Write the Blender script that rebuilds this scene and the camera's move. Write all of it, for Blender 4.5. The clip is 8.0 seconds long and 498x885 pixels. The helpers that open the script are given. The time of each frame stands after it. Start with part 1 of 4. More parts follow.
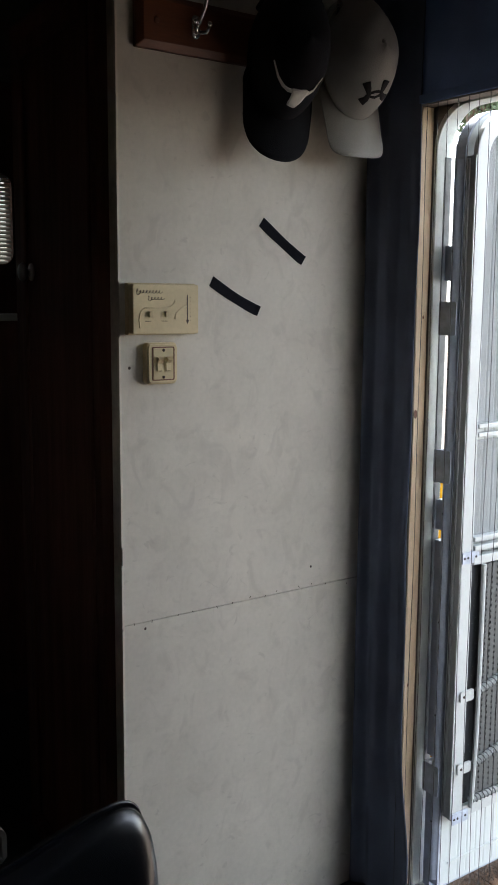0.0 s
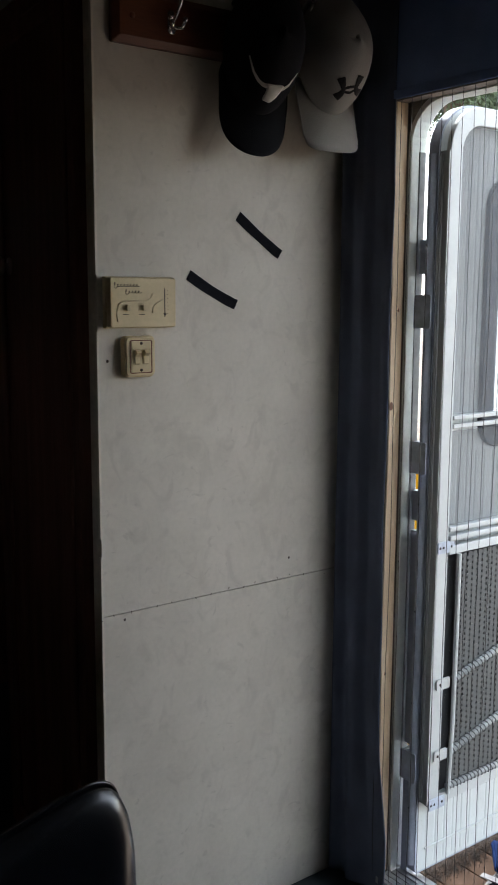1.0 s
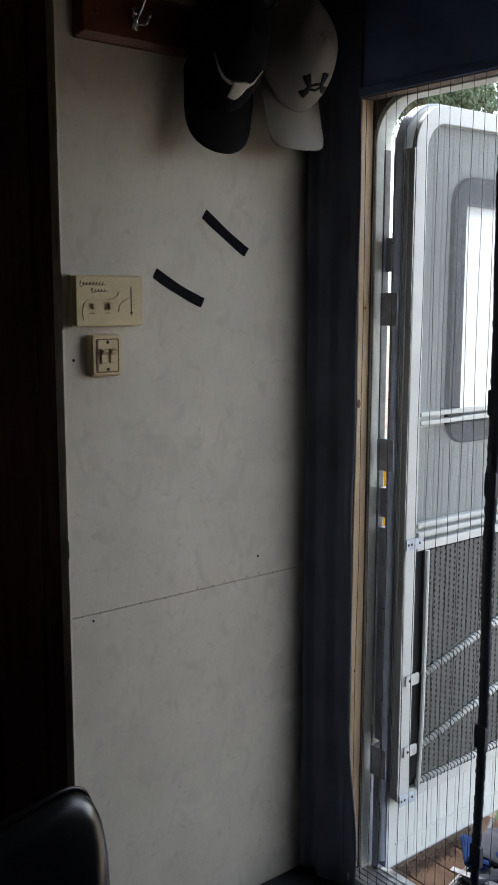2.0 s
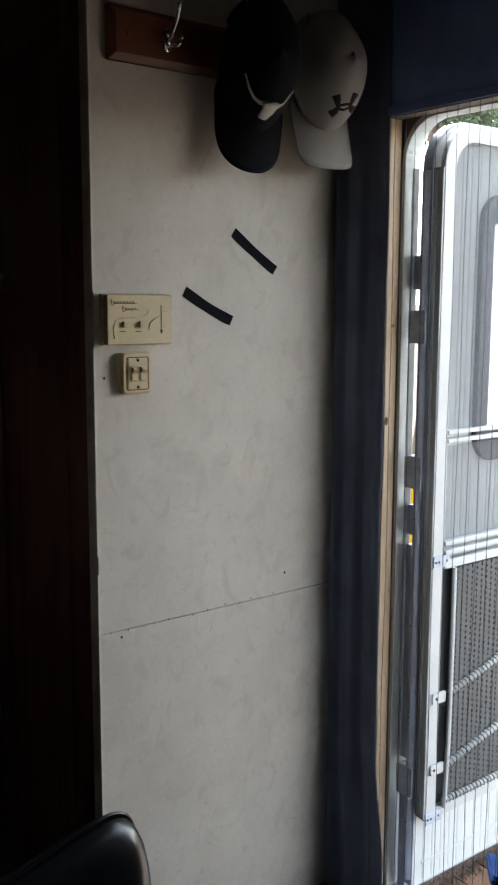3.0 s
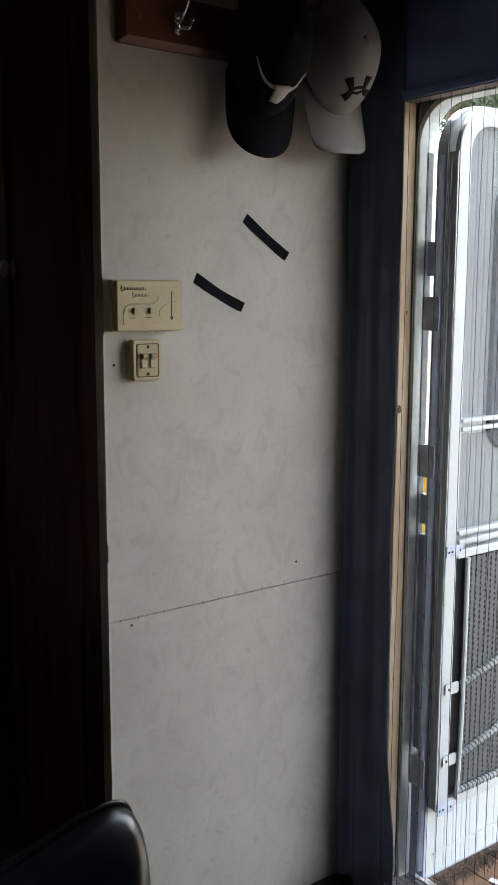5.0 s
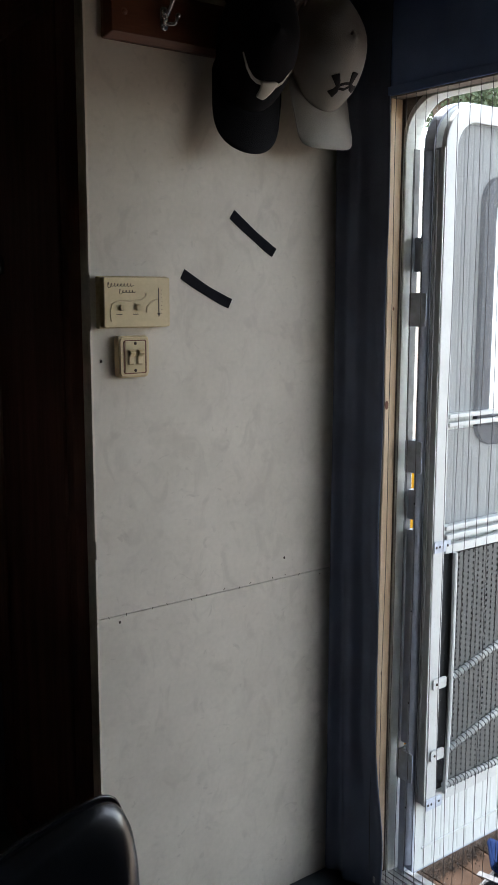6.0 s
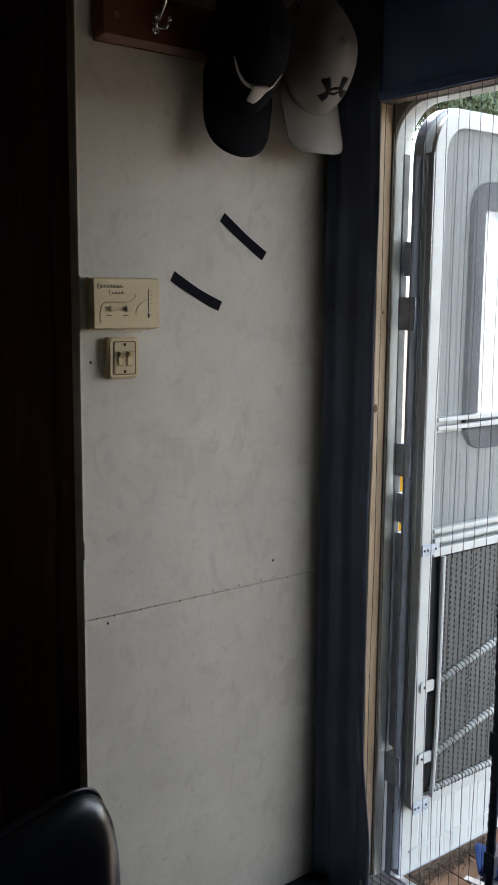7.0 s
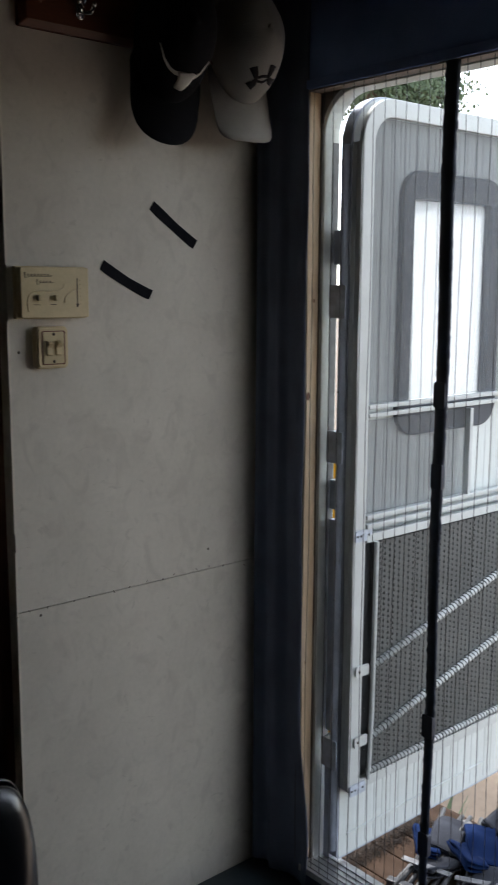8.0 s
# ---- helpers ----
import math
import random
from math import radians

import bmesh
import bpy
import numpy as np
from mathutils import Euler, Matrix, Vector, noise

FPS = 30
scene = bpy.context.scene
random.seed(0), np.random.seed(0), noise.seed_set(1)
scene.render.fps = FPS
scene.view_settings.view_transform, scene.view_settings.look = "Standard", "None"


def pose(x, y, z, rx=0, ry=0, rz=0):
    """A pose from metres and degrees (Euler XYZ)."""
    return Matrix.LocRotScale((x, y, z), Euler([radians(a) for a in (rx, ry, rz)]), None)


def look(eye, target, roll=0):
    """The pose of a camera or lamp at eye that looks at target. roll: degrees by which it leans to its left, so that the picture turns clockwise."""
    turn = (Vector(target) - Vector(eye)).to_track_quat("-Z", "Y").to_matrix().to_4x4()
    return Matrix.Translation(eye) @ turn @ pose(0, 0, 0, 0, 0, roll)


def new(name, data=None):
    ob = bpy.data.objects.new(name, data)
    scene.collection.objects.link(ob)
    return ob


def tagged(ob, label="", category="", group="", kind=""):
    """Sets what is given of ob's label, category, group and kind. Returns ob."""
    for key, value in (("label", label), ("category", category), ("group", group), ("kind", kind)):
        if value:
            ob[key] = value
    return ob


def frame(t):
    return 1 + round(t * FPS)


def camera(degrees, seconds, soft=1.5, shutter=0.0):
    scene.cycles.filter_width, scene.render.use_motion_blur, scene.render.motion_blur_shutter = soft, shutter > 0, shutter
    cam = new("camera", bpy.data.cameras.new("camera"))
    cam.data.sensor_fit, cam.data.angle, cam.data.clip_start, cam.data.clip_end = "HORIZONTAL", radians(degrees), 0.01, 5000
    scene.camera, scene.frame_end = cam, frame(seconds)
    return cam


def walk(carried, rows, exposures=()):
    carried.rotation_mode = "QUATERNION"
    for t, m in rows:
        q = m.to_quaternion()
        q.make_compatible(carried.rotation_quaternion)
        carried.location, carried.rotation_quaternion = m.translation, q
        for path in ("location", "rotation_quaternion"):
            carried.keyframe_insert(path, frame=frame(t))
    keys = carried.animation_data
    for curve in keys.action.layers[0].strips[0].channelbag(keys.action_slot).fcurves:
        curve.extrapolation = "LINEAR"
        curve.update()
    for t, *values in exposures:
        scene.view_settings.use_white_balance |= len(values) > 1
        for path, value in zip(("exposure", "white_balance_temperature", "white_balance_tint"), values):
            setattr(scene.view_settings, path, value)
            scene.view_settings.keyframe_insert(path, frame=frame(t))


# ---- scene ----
cam = camera(29.1, 8.0, shutter=0.6)

PATH = [
    (0, (-1.529, -1.655, 1.395), (-0.376, -0.048, 1.101), 0.4),
    (0.5, (-1.527, -1.669, 1.392), (-0.366, -0.068, 1.092), 0.4),
    (1, (-1.535, -1.676, 1.391), (-0.351, -0.093, 1.088), 0.3),
    (1.5, (-1.531, -1.67, 1.388), (-0.316, -0.111, 1.084), 0.2),
    (1.7, (-1.531, -1.67, 1.388), (-0.303, -0.122, 1.08), 0.2),
    (2.2, (-1.54, -1.664, 1.396), (-0.298, -0.127, 1.09), 0.1),
    (2.8, (-1.555, -1.655, 1.409), (-0.324, -0.108, 1.109), 0.1),
    (3, (-1.556, -1.656, 1.409), (-0.342, -0.093, 1.121), 0.2),
    (3.5, (-1.556, -1.647, 1.41), (-0.365, -0.065, 1.125), 0.4),
    (4, (-1.55, -1.642, 1.403), (-0.369, -0.054, 1.117), 0.4),
    (4.5, (-1.535, -1.651, 1.401), (-0.359, -0.061, 1.102), 0.3),
    (6, (-1.535, -1.655, 1.399), (-0.334, -0.087, 1.086), 0.1),
    (6.5, (-1.542, -1.659, 1.396), (-0.334, -0.094, 1.092), 0.5),
    (7, (-1.532, -1.666, 1.388), (-0.318, -0.104, 1.091), 0.5),
    (7.5, (-1.521, -1.681, 1.389), (-0.277, -0.145, 1.083), 0.4),
    (8, (-1.51, -1.687, 1.386), (-0.213, -0.198, 1.069), 0.3),
]

# exposure follows the camera's own metering
EXPOSURES = [(0, 2.75), (1.0, 2.45), (1.5, 2.15), (2.8, 2.65), (3.5, 3.15), (4.5, 2.9), (6.0, 2.7), (6.5, 2.65), (7.0, 2.5), (7.5, 2.1), (8, 1.93)]
walk(cam, [(t, look(eye, target, roll)) for t, eye, target, roll in PATH], EXPOSURES)

# ---- world and sun ----
world = bpy.data.worlds.new("world")
scene.world = world
world.use_nodes = True
wn, wl = world.node_tree.nodes, world.node_tree.links
sky = wn.new("ShaderNodeTexSky")
sky.sky_type = "NISHITA"
sky.sun_disc = False
sky.sun_elevation, sky.sun_rotation = radians(60), radians(15)
sky.air_density, sky.dust_density, sky.ozone_density = 1.0, 0.3, 1.0
wn["Background"].inputs[1].default_value = 0.19
haze = wn.new("ShaderNodeHueSaturation")   # thin high cloud
haze.inputs["Saturation"].default_value = 0.4
wl.new(sky.outputs[0], haze.inputs["Color"])
wl.new(haze.outputs[0], wn["Background"].inputs[0])
SUN_AZ, SUN_EL = radians(75), radians(60)   # from +x towards +y
sun = new("sun", bpy.data.lights.new("sun", "SUN"))
sun.data.energy, sun.data.angle, sun.data.color = 1.3, radians(12), (1.0, 0.97, 0.93)
sun.matrix_world = look((math.cos(SUN_AZ) * 20, math.sin(SUN_AZ) * 20, 20 * math.tan(SUN_EL)), (0, 0, 0))


# ---- materials ----
def material(name, color, rough=0.6, metal=0.0, vary=0.12, scale=6.0, fine=80.0, bump=0.15, stretch=(1, 1, 1),
             spec=0.5, second=None, obj_random=0.0):
    """Surface with broad stains and fine grain, in object space metres."""
    m = bpy.data.materials.new(name)
    m.use_nodes = True
    n, l = m.node_tree.nodes, m.node_tree.links
    b = n["Principled BSDF"]
    b.inputs["Roughness"].default_value, b.inputs["Metallic"].default_value = rough, metal
    b.inputs["Specular IOR Level"].default_value = spec
    co = n.new("ShaderNodeTexCoord")
    mp = n.new("ShaderNodeMapping")
    mp.inputs["Scale"].default_value = stretch
    l.new(co.outputs["Object"], mp.inputs[0])
    big, small = n.new("ShaderNodeTexNoise"), n.new("ShaderNodeTexNoise")
    big.inputs["Scale"].default_value, big.inputs["Detail"].default_value = scale, 5
    small.inputs["Scale"].default_value, small.inputs["Detail"].default_value = fine, 4
    l.new(mp.outputs[0], big.inputs[0]), l.new(mp.outputs[0], small.inputs[0])
    mix = n.new("ShaderNodeMix")
    mix.data_type = "RGBA"
    c2 = second or tuple(c * (1 - 2.2 * vary) for c in color)
    mix.inputs[6].default_value, mix.inputs[7].default_value = (*color, 1), (*c2, 1)
    ramp = n.new("ShaderNodeMapRange")
    ramp.inputs[1].default_value, ramp.inputs[2].default_value = 0.35, 0.7
    l.new(big.outputs[0], ramp.inputs[0]), l.new(ramp.outputs[0], mix.inputs[0])
    grain = n.new("ShaderNodeMix")
    grain.data_type, grain.blend_type = "RGBA", "MULTIPLY"
    grain.inputs[0].default_value = min(1.0, vary * 3)
    gr = n.new("ShaderNodeMapRange")
    gr.inputs[1].default_value, gr.inputs[2].default_value, gr.inputs[3].default_value = 0.3, 0.7, 0.6
    l.new(small.outputs[0], gr.inputs[0])
    l.new(mix.outputs[2], grain.inputs[6]), l.new(gr.outputs[0], grain.inputs[7])
    last = grain.outputs[2]
    if obj_random:
        oi = n.new("ShaderNodeObjectInfo")
        hs = n.new("ShaderNodeHueSaturation")
        mr = n.new("ShaderNodeMapRange")
        mr.inputs[3].default_value, mr.inputs[4].default_value = 1 - obj_random, 1 + obj_random
        l.new(oi.outputs["Random"], mr.inputs[0]), l.new(mr.outputs[0], hs.inputs["Value"]), l.new(last, hs.inputs["Color"])
        last = hs.outputs[0]
    l.new(last, b.inputs["Base Color"])
    bp = n.new("ShaderNodeBump")
    bp.inputs["Strength"].default_value, bp.inputs["Distance"].default_value = bump, 0.002
    l.new(small.outputs[0], bp.inputs["Height"]), l.new(bp.outputs[0], b.inputs["Normal"])
    rr = n.new("ShaderNodeMapRange")
    rr.inputs[3].default_value, rr.inputs[4].default_value = max(0.02, rough - 0.08), min(1, rough + 0.1)
    l.new(big.outputs[0], rr.inputs[0]), l.new(rr.outputs[0], b.inputs["Roughness"])
    return m


def wallpaper(name, light, dark, stain):
    """Vinyl paper with a sponged marble print, faint smears and a few scuffs."""
    m = material(name, light, 0.5, vary=0.05, scale=7, fine=90, bump=0.12, second=dark)
    n, l = m.node_tree.nodes, m.node_tree.links
    b = n["Principled BSDF"]
    base = b.inputs["Base Color"].links[0].from_socket
    co = n.new("ShaderNodeTexCoord")
    for scale, distort, lo, hi, amount, stretch in ((16.0, 1.6, 0.52, 0.68, 0.45, (1, 1, 0.7)), (34.0, 0.8, 0.6, 0.72, 0.35, (1, 1, 1)), (9.0, 2.5, 0.66, 0.72, 0.55, (1.6, 1, 2.2))):
        mp, t, r, x = n.new("ShaderNodeMapping"), n.new("ShaderNodeTexNoise"), n.new("ShaderNodeMapRange"), n.new("ShaderNodeMix")
        mp.inputs["Scale"].default_value, mp.inputs["Location"].default_value = stretch, (scale, 3.0, scale * 0.37)
        t.inputs["Scale"].default_value, t.inputs["Distortion"].default_value, t.inputs["Detail"].default_value = scale, distort, 4
        r.inputs[1].default_value, r.inputs[2].default_value, r.inputs[4].default_value = lo, hi, amount
        x.data_type = "RGBA"
        x.inputs[7].default_value = (*stain, 1)
        l.new(co.outputs["Object"], mp.inputs[0]), l.new(mp.outputs[0], t.inputs[0]), l.new(t.outputs[0], r.inputs[0])
        l.new(r.outputs[0], x.inputs[0]), l.new(base, x.inputs[6])
        base = x.outputs[2]
    l.new(base, b.inputs["Base Color"])
    return m


def sheer(name, color, cover):
    """Fine woven mesh: part thread, part open."""
    m = material(name, color, 0.8, bump=0.0)
    n, l = m.node_tree.nodes, m.node_tree.links
    tr, mx = n.new("ShaderNodeBsdfTransparent"), n.new("ShaderNodeMixShader")
    mx.inputs[0].default_value = cover
    l.new(tr.outputs[0], mx.inputs[1]), l.new(n["Principled BSDF"].outputs[0], mx.inputs[2])
    l.new(mx.outputs[0], n["Material Output"].inputs[0])
    return m


M_WALL = wallpaper("vinyl_wallpaper", (0.635, 0.585, 0.505), (0.565, 0.52, 0.447), (0.455, 0.413, 0.354))
M_EDGE = material("wall_edge", (0.72, 0.65, 0.55), 0.6, vary=0.15, scale=12)
M_WHITE = material("white_aluminium", (0.56, 0.59, 0.585), 0.38, vary=0.05, scale=10, fine=120, bump=0.05)
M_FRAME = material("white_frame_paint", (0.82, 0.84, 0.8), 0.5, vary=0.07, scale=9, fine=90, bump=0.05)
M_DOOR = material("white_ribbed_aluminium", (0.68, 0.72, 0.71), 0.42, vary=0.06, scale=5, fine=90, bump=0.05, stretch=(1, 1, 0.3))
M_SLATE = material("door_edge_grey", (0.48, 0.53, 0.63), 0.5, vary=0.12, scale=14, bump=0.05)
M_WINFRAME = material("window_frame_grey", (0.045, 0.056, 0.078), 0.45, vary=0.08, scale=10, bump=0.05)
M_HINGE = material("hinge_steel", (0.62, 0.69, 0.8), 0.5, 0.0, vary=0.15, scale=30)
M_DULLTUBE = material("dull_grey_tube", (0.22, 0.22, 0.225), 0.6, 0.0, vary=0.2, scale=25)
M_LITTER = material("dark_leaf_litter", (0.036, 0.022, 0.014), 0.9, vary=0.3, scale=30, obj_random=0.1)
M_ALU = material("mill_aluminium", (0.62, 0.63, 0.64), 0.35, 0.8, vary=0.12, scale=25, stretch=(1, 1, 1))
M_PINE = material("pine_batten", (0.76, 0.6, 0.42), 0.6, vary=0.16, scale=5, fine=60, bump=0.2, stretch=(6, 6, 0.5), second=(0.66, 0.47, 0.29))
M_HEADER = material("dirty_header_board", (0.36, 0.31, 0.27), 0.8, vary=0.2, stretch=(3, 0.6, 3))
M_GUARD = material("dark_guard_metal", (0.085, 0.092, 0.092), 0.6, vary=0.1)
M_RACK = material("stained_rack_wood", (0.17, 0.052, 0.022), 0.42, vary=0.2, scale=5, fine=50, stretch=(0.6, 6, 6), second=(0.13, 0.04, 0.018))
M_DARKWOOD = material("dark_walnut_veneer", (0.2, 0.088, 0.062), 0.7, spec=0.2, vary=0.2, scale=4, fine=40, stretch=(6, 6, 0.5))
M_NAVY = material("navy_cloth", (0.155, 0.18, 0.25), 0.95, vary=0.12, scale=8, fine=400, bump=0.4, spec=0.1)
# dark navy cloth; the blue glare over it is put into this lighter colour
M_VALANCE = material("glare_lifted_valance_cloth", (0.24, 0.34, 0.6), 0.95, vary=0.1, scale=8, fine=400, bump=0.4, spec=0.1)
M_BEAD = material("aged_white_bead", (0.72, 0.66, 0.56), 0.5, vary=0.06, scale=20)
M_NAVYWALL = material("navy_panel", (0.1, 0.13, 0.21), 0.8, vary=0.1, scale=6, spec=0.2)
M_BEIGE = material("aged_beige_plastic", (0.68, 0.55, 0.32), 0.42, vary=0.06, scale=14, fine=150, bump=0.04)
M_BEIGE2 = material("aged_beige_toggle", (0.62, 0.5, 0.29), 0.35, vary=0.08, scale=20, bump=0.03)
M_BROWN = material("dark_print", (0.05, 0.03, 0.02), 0.6)
M_TAPE = material("black_tape", (0.012, 0.013, 0.018), 0.85, spec=0.08, vary=0.15, scale=30, fine=200, bump=0.2)
M_CHROME = material("chrome", (0.75, 0.75, 0.76), 0.12, 1.0, vary=0.04, bump=0.0)
M_KNOB = material("brushed_knob_metal", (0.36, 0.33, 0.29), 0.4, 0.6, vary=0.1, scale=30)
M_CAPB = material("black_cotton", (0.012, 0.013, 0.017), 0.9, vary=0.15, scale=12, fine=500, bump=0.5, spec=0.15)
M_CAPG = material("light_grey_cotton", (0.43, 0.42, 0.395), 0.9, vary=0.08, scale=12, fine=500, bump=0.5, spec=0.15)
M_THREADW = material("white_embroidery", (0.75, 0.73, 0.68), 0.85, vary=0.1, scale=40, fine=600, bump=0.5)
M_THREADB = material("black_embroidery", (0.02, 0.02, 0.024), 0.85, vary=0.1, scale=40, fine=600, bump=0.5)
M_LEATHER = material("black_leather", (0.009, 0.010, 0.014), 0.22, spec=0.35, vary=0.15, scale=9, fine=220, bump=0.04)
M_FLOOR = material("dark_teal_vinyl", (0.05, 0.07, 0.08), 0.4, vary=0.2, scale=5, fine=60, bump=0.1)
M_CEIL = material("ceiling_panel", (0.13, 0.115, 0.1), 0.8)
M_INNER = material("brown_panelling", (0.2, 0.15, 0.11), 0.6, vary=0.2, stretch=(4, 4, 0.5))
M_DECK = material("brown_deck_boards", (0.062, 0.037, 0.024), 0.85, spec=0.12, vary=0.16, scale=6, fine=60, bump=0.3, stretch=(5, 0.6, 5), obj_random=0.15)
M_GROUND = material("sandy_ground", (0.27, 0.205, 0.15), 0.95, vary=0.14, scale=2.5, fine=30, bump=0.6)
M_BLUE = material("blue_canvas", (0.008, 0.021, 0.075), 0.9, spec=0.05, vary=0.15, scale=10, fine=300, bump=0.4)
M_GREYCLOTH = material("grey_canvas", (0.05, 0.053, 0.064), 0.9, spec=0.05, vary=0.15, scale=10, fine=300, bump=0.4)
M_DUSK = material("dusky_blue_plastic", (0.12, 0.15, 0.24), 0.5, vary=0.1)
M_BLACKPL = material("black_plastic", (0.02, 0.02, 0.023), 0.4, vary=0.1)
M_SEAM = material("navy_seam_tape", (0.032, 0.046, 0.08), 0.45, vary=0.2, scale=30, fine=300, bump=0.4)
M_LEAF = material("green_leaf", (0.14, 0.19, 0.11), 0.6, vary=0.2, scale=1.5, second=(0.07, 0.11, 0.05))
M_BARK = material("bark", (0.16, 0.12, 0.09), 0.9, vary=0.2, scale=8, bump=0.8, stretch=(4, 4, 0.6))
M_YELLOW = material("yellow_plastic", (0.36, 0.18, 0.008), 0.8, spec=0.1, vary=0.06)
M_SLAT = material("blind_slat", (0.62, 0.6, 0.56), 0.5, vary=0.06)
M_SCREEN = sheer("grey_insect_screen", (0.24, 0.255, 0.27), 0.28)
# near black and almost closed, so the guard sheet's slots come out dark
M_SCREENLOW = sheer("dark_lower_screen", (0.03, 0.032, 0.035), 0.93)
M_NET = sheer("dark_curtain_net", (0.03, 0.03, 0.035), 0.07)
M_FROST = material("frosted_pane", (0.85, 0.87, 0.88), 0.4, vary=0.03, bump=0.05)
_n, _l = M_FROST.node_tree.nodes, M_FROST.node_tree.links
_t, _m = _n.new("ShaderNodeBsdfTranslucent"), _n.new("ShaderNodeMixShader")
_t.inputs[0].default_value, _m.inputs[0].default_value = (0.92, 0.94, 0.95, 1), 0.9
_l.new(_n["Principled BSDF"].outputs[0], _m.inputs[1]), _l.new(_t.outputs[0], _m.inputs[2]), _l.new(_m.outputs[0], _n["Material Output"].inputs[0])
M_TINT = bpy.data.materials.new("tinted_glass")
M_TINT.use_nodes = True
_n, _l = M_TINT.node_tree.nodes, M_TINT.node_tree.links
_t, _m, _gl = _n.new("ShaderNodeBsdfTransparent"), _n.new("ShaderNodeMixShader"), _n.new("ShaderNodeBsdfGlossy")
_t.inputs[0].default_value, _m.inputs[0].default_value, _gl.inputs["Roughness"].default_value = (0.3, 0.3, 0.285, 1), 0.06, 0.03
_l.new(_t.outputs[0], _m.inputs[1]), _l.new(_gl.outputs[0], _m.inputs[2]), _l.new(_m.outputs[0], _n["Material Output"].inputs[0])
M_HATCH = material("hatch_coil_grey", (0.16, 0.17, 0.17), 0.5, 0.0)
M_GLASS = bpy.data.materials.new("window_glass")
M_GLASS.use_nodes = True
_g = M_GLASS.node_tree.nodes["Principled BSDF"].inputs
_g["Transmission Weight"].default_value, _g["Roughness"].default_value, _g["IOR"].default_value = 1.0, 0.02, 1.05


# ---- builders ----
def part(name, bm, mat, parent=None, label="", smooth=False, bevel=0.0, seg=2):
    """One mesh object from a bmesh, under a thing or a part."""
    me = bpy.data.meshes.new(name)
    bmesh.ops.recalc_face_normals(bm, faces=bm.faces[:])
    bm.to_mesh(me)
    bm.free()
    me.materials.append(mat)
    if smooth:
        for p in me.polygons:
            p.use_smooth = True
    ob = new(name, me)
    if bevel:
        mod = ob.modifiers.new("bevel", "BEVEL")
        mod.width, mod.segments, mod.limit_method = bevel, seg, "ANGLE"
    if parent:
        ob.parent = parent
    if label:
        tagged(ob, label)
    return ob


def thing(name, label, category, at=(0, 0, 0), group="", kind=""):
    e = new(name)
    e.location = at
    e.empty_display_size = 0.05
    return tagged(e, label, category, group, kind)


def box(bm, x0, x1, y0, y1, z0, z1):
    v = [bm.verts.new((x, y, z)) for x in (x0, x1) for y in (y0, y1) for z in (z0, z1)]
    for f in ((0, 1, 3, 2), (4, 6, 7, 5), (0, 4, 5, 1), (2, 3, 7, 6), (0, 2, 6, 4), (1, 5, 7, 3)):
        bm.faces.new([v[i] for i in f])
    return v


def block(*a):
    bm = bmesh.new()
    box(bm, *a)
    return bm


def rounded(a0, a1, b0, b1, r, n=8):
    """Outline of a rectangle with round corners, r one number or four (low-low, high-low, high-high, low-high)."""
    rs = r if isinstance(r, tuple) else (r,) * 4
    out = []
    for i, (ca, cb, sa, sb) in enumerate(((a0, b0, 1, 1), (a1, b0, -1, 1), (a1, b1, -1, -1), (a0, b1, 1, -1))):
        for k in range(n + 1):
            w = radians(180 + 90 * i + 90 * k / n)
            out.append((ca + sa * rs[i] + rs[i] * math.cos(w), cb + sb * rs[i] + rs[i] * math.sin(w)))
    return out


def ring(bm, plane, outer, inner, d0, d1):
    """Prism between two outlines of equal length; plane 'x' puts them in y, z and 'y' in x, z."""
    put = (lambda a, b, d: (d, a, b)) if plane == "x" else (lambda a, b, d: (a, d, b))
    loops = [[bm.verts.new(put(a, b, d)) for a, b in o] for o in (outer, inner) for d in (d0, d1)]
    n = len(outer)
    for i in range(n):
        j = (i + 1) % n
        for p, q in ((0, 1), (1, 3), (3, 2), (2, 0)):
            bm.faces.new((loops[p][i], loops[p][j], loops[q][j], loops[q][i]))


def slab(bm, plane, outer, d0, d1):
    put = (lambda a, b, d: (d, a, b)) if plane == "x" else (lambda a, b, d: (a, d, b))
    lo = [bm.verts.new(put(a, b, d0)) for a, b in outer]
    hi = [bm.verts.new(put(a, b, d1)) for a, b in outer]
    n = len(outer)
    bm.faces.new(lo), bm.faces.new(hi)
    for i in range(n):
        bm.faces.new((lo[i], lo[(i + 1) % n], hi[(i + 1) % n], hi[i]))


def tube(bm, pts, r, n=8, caps=True):
    """Round bar along points; r one number or one each."""
    pts = [Vector(p) for p in pts]
    rs = r if isinstance(r, (list, tuple)) else [r] * len(pts)
    loops, up = [], None
    for i, p in enumerate(pts):
        d = (pts[min(i + 1, len(pts) - 1)] - pts[max(i - 1, 0)]).normalized()
        if up is None:
            up = d.orthogonal().normalized()
        s = d.cross(up).normalized()
        up = s.cross(d).normalized()
        loops.append([bm.verts.new(p + (up * math.cos(a) + s * math.sin(a)) * rs[i]) for a in (2 * math.pi * k / n for k in range(n))])
    for a, b in zip(loops, loops[1:]):
        for k in range(n):
            bm.faces.new((a[k], a[(k + 1) % n], b[(k + 1) % n], b[k]))
    if caps:
        bm.faces.new(loops[0]), bm.faces.new(loops[-1])


def ball(bm, c, r, n=12):
    m = Matrix.Translation(c) @ Matrix.Diagonal((*(r if isinstance(r, tuple) else (r, r, r)), 1))
    bmesh.ops.create_uvsphere(bm, u_segments=n, v_segments=n // 2 + 2, radius=1, matrix=m)


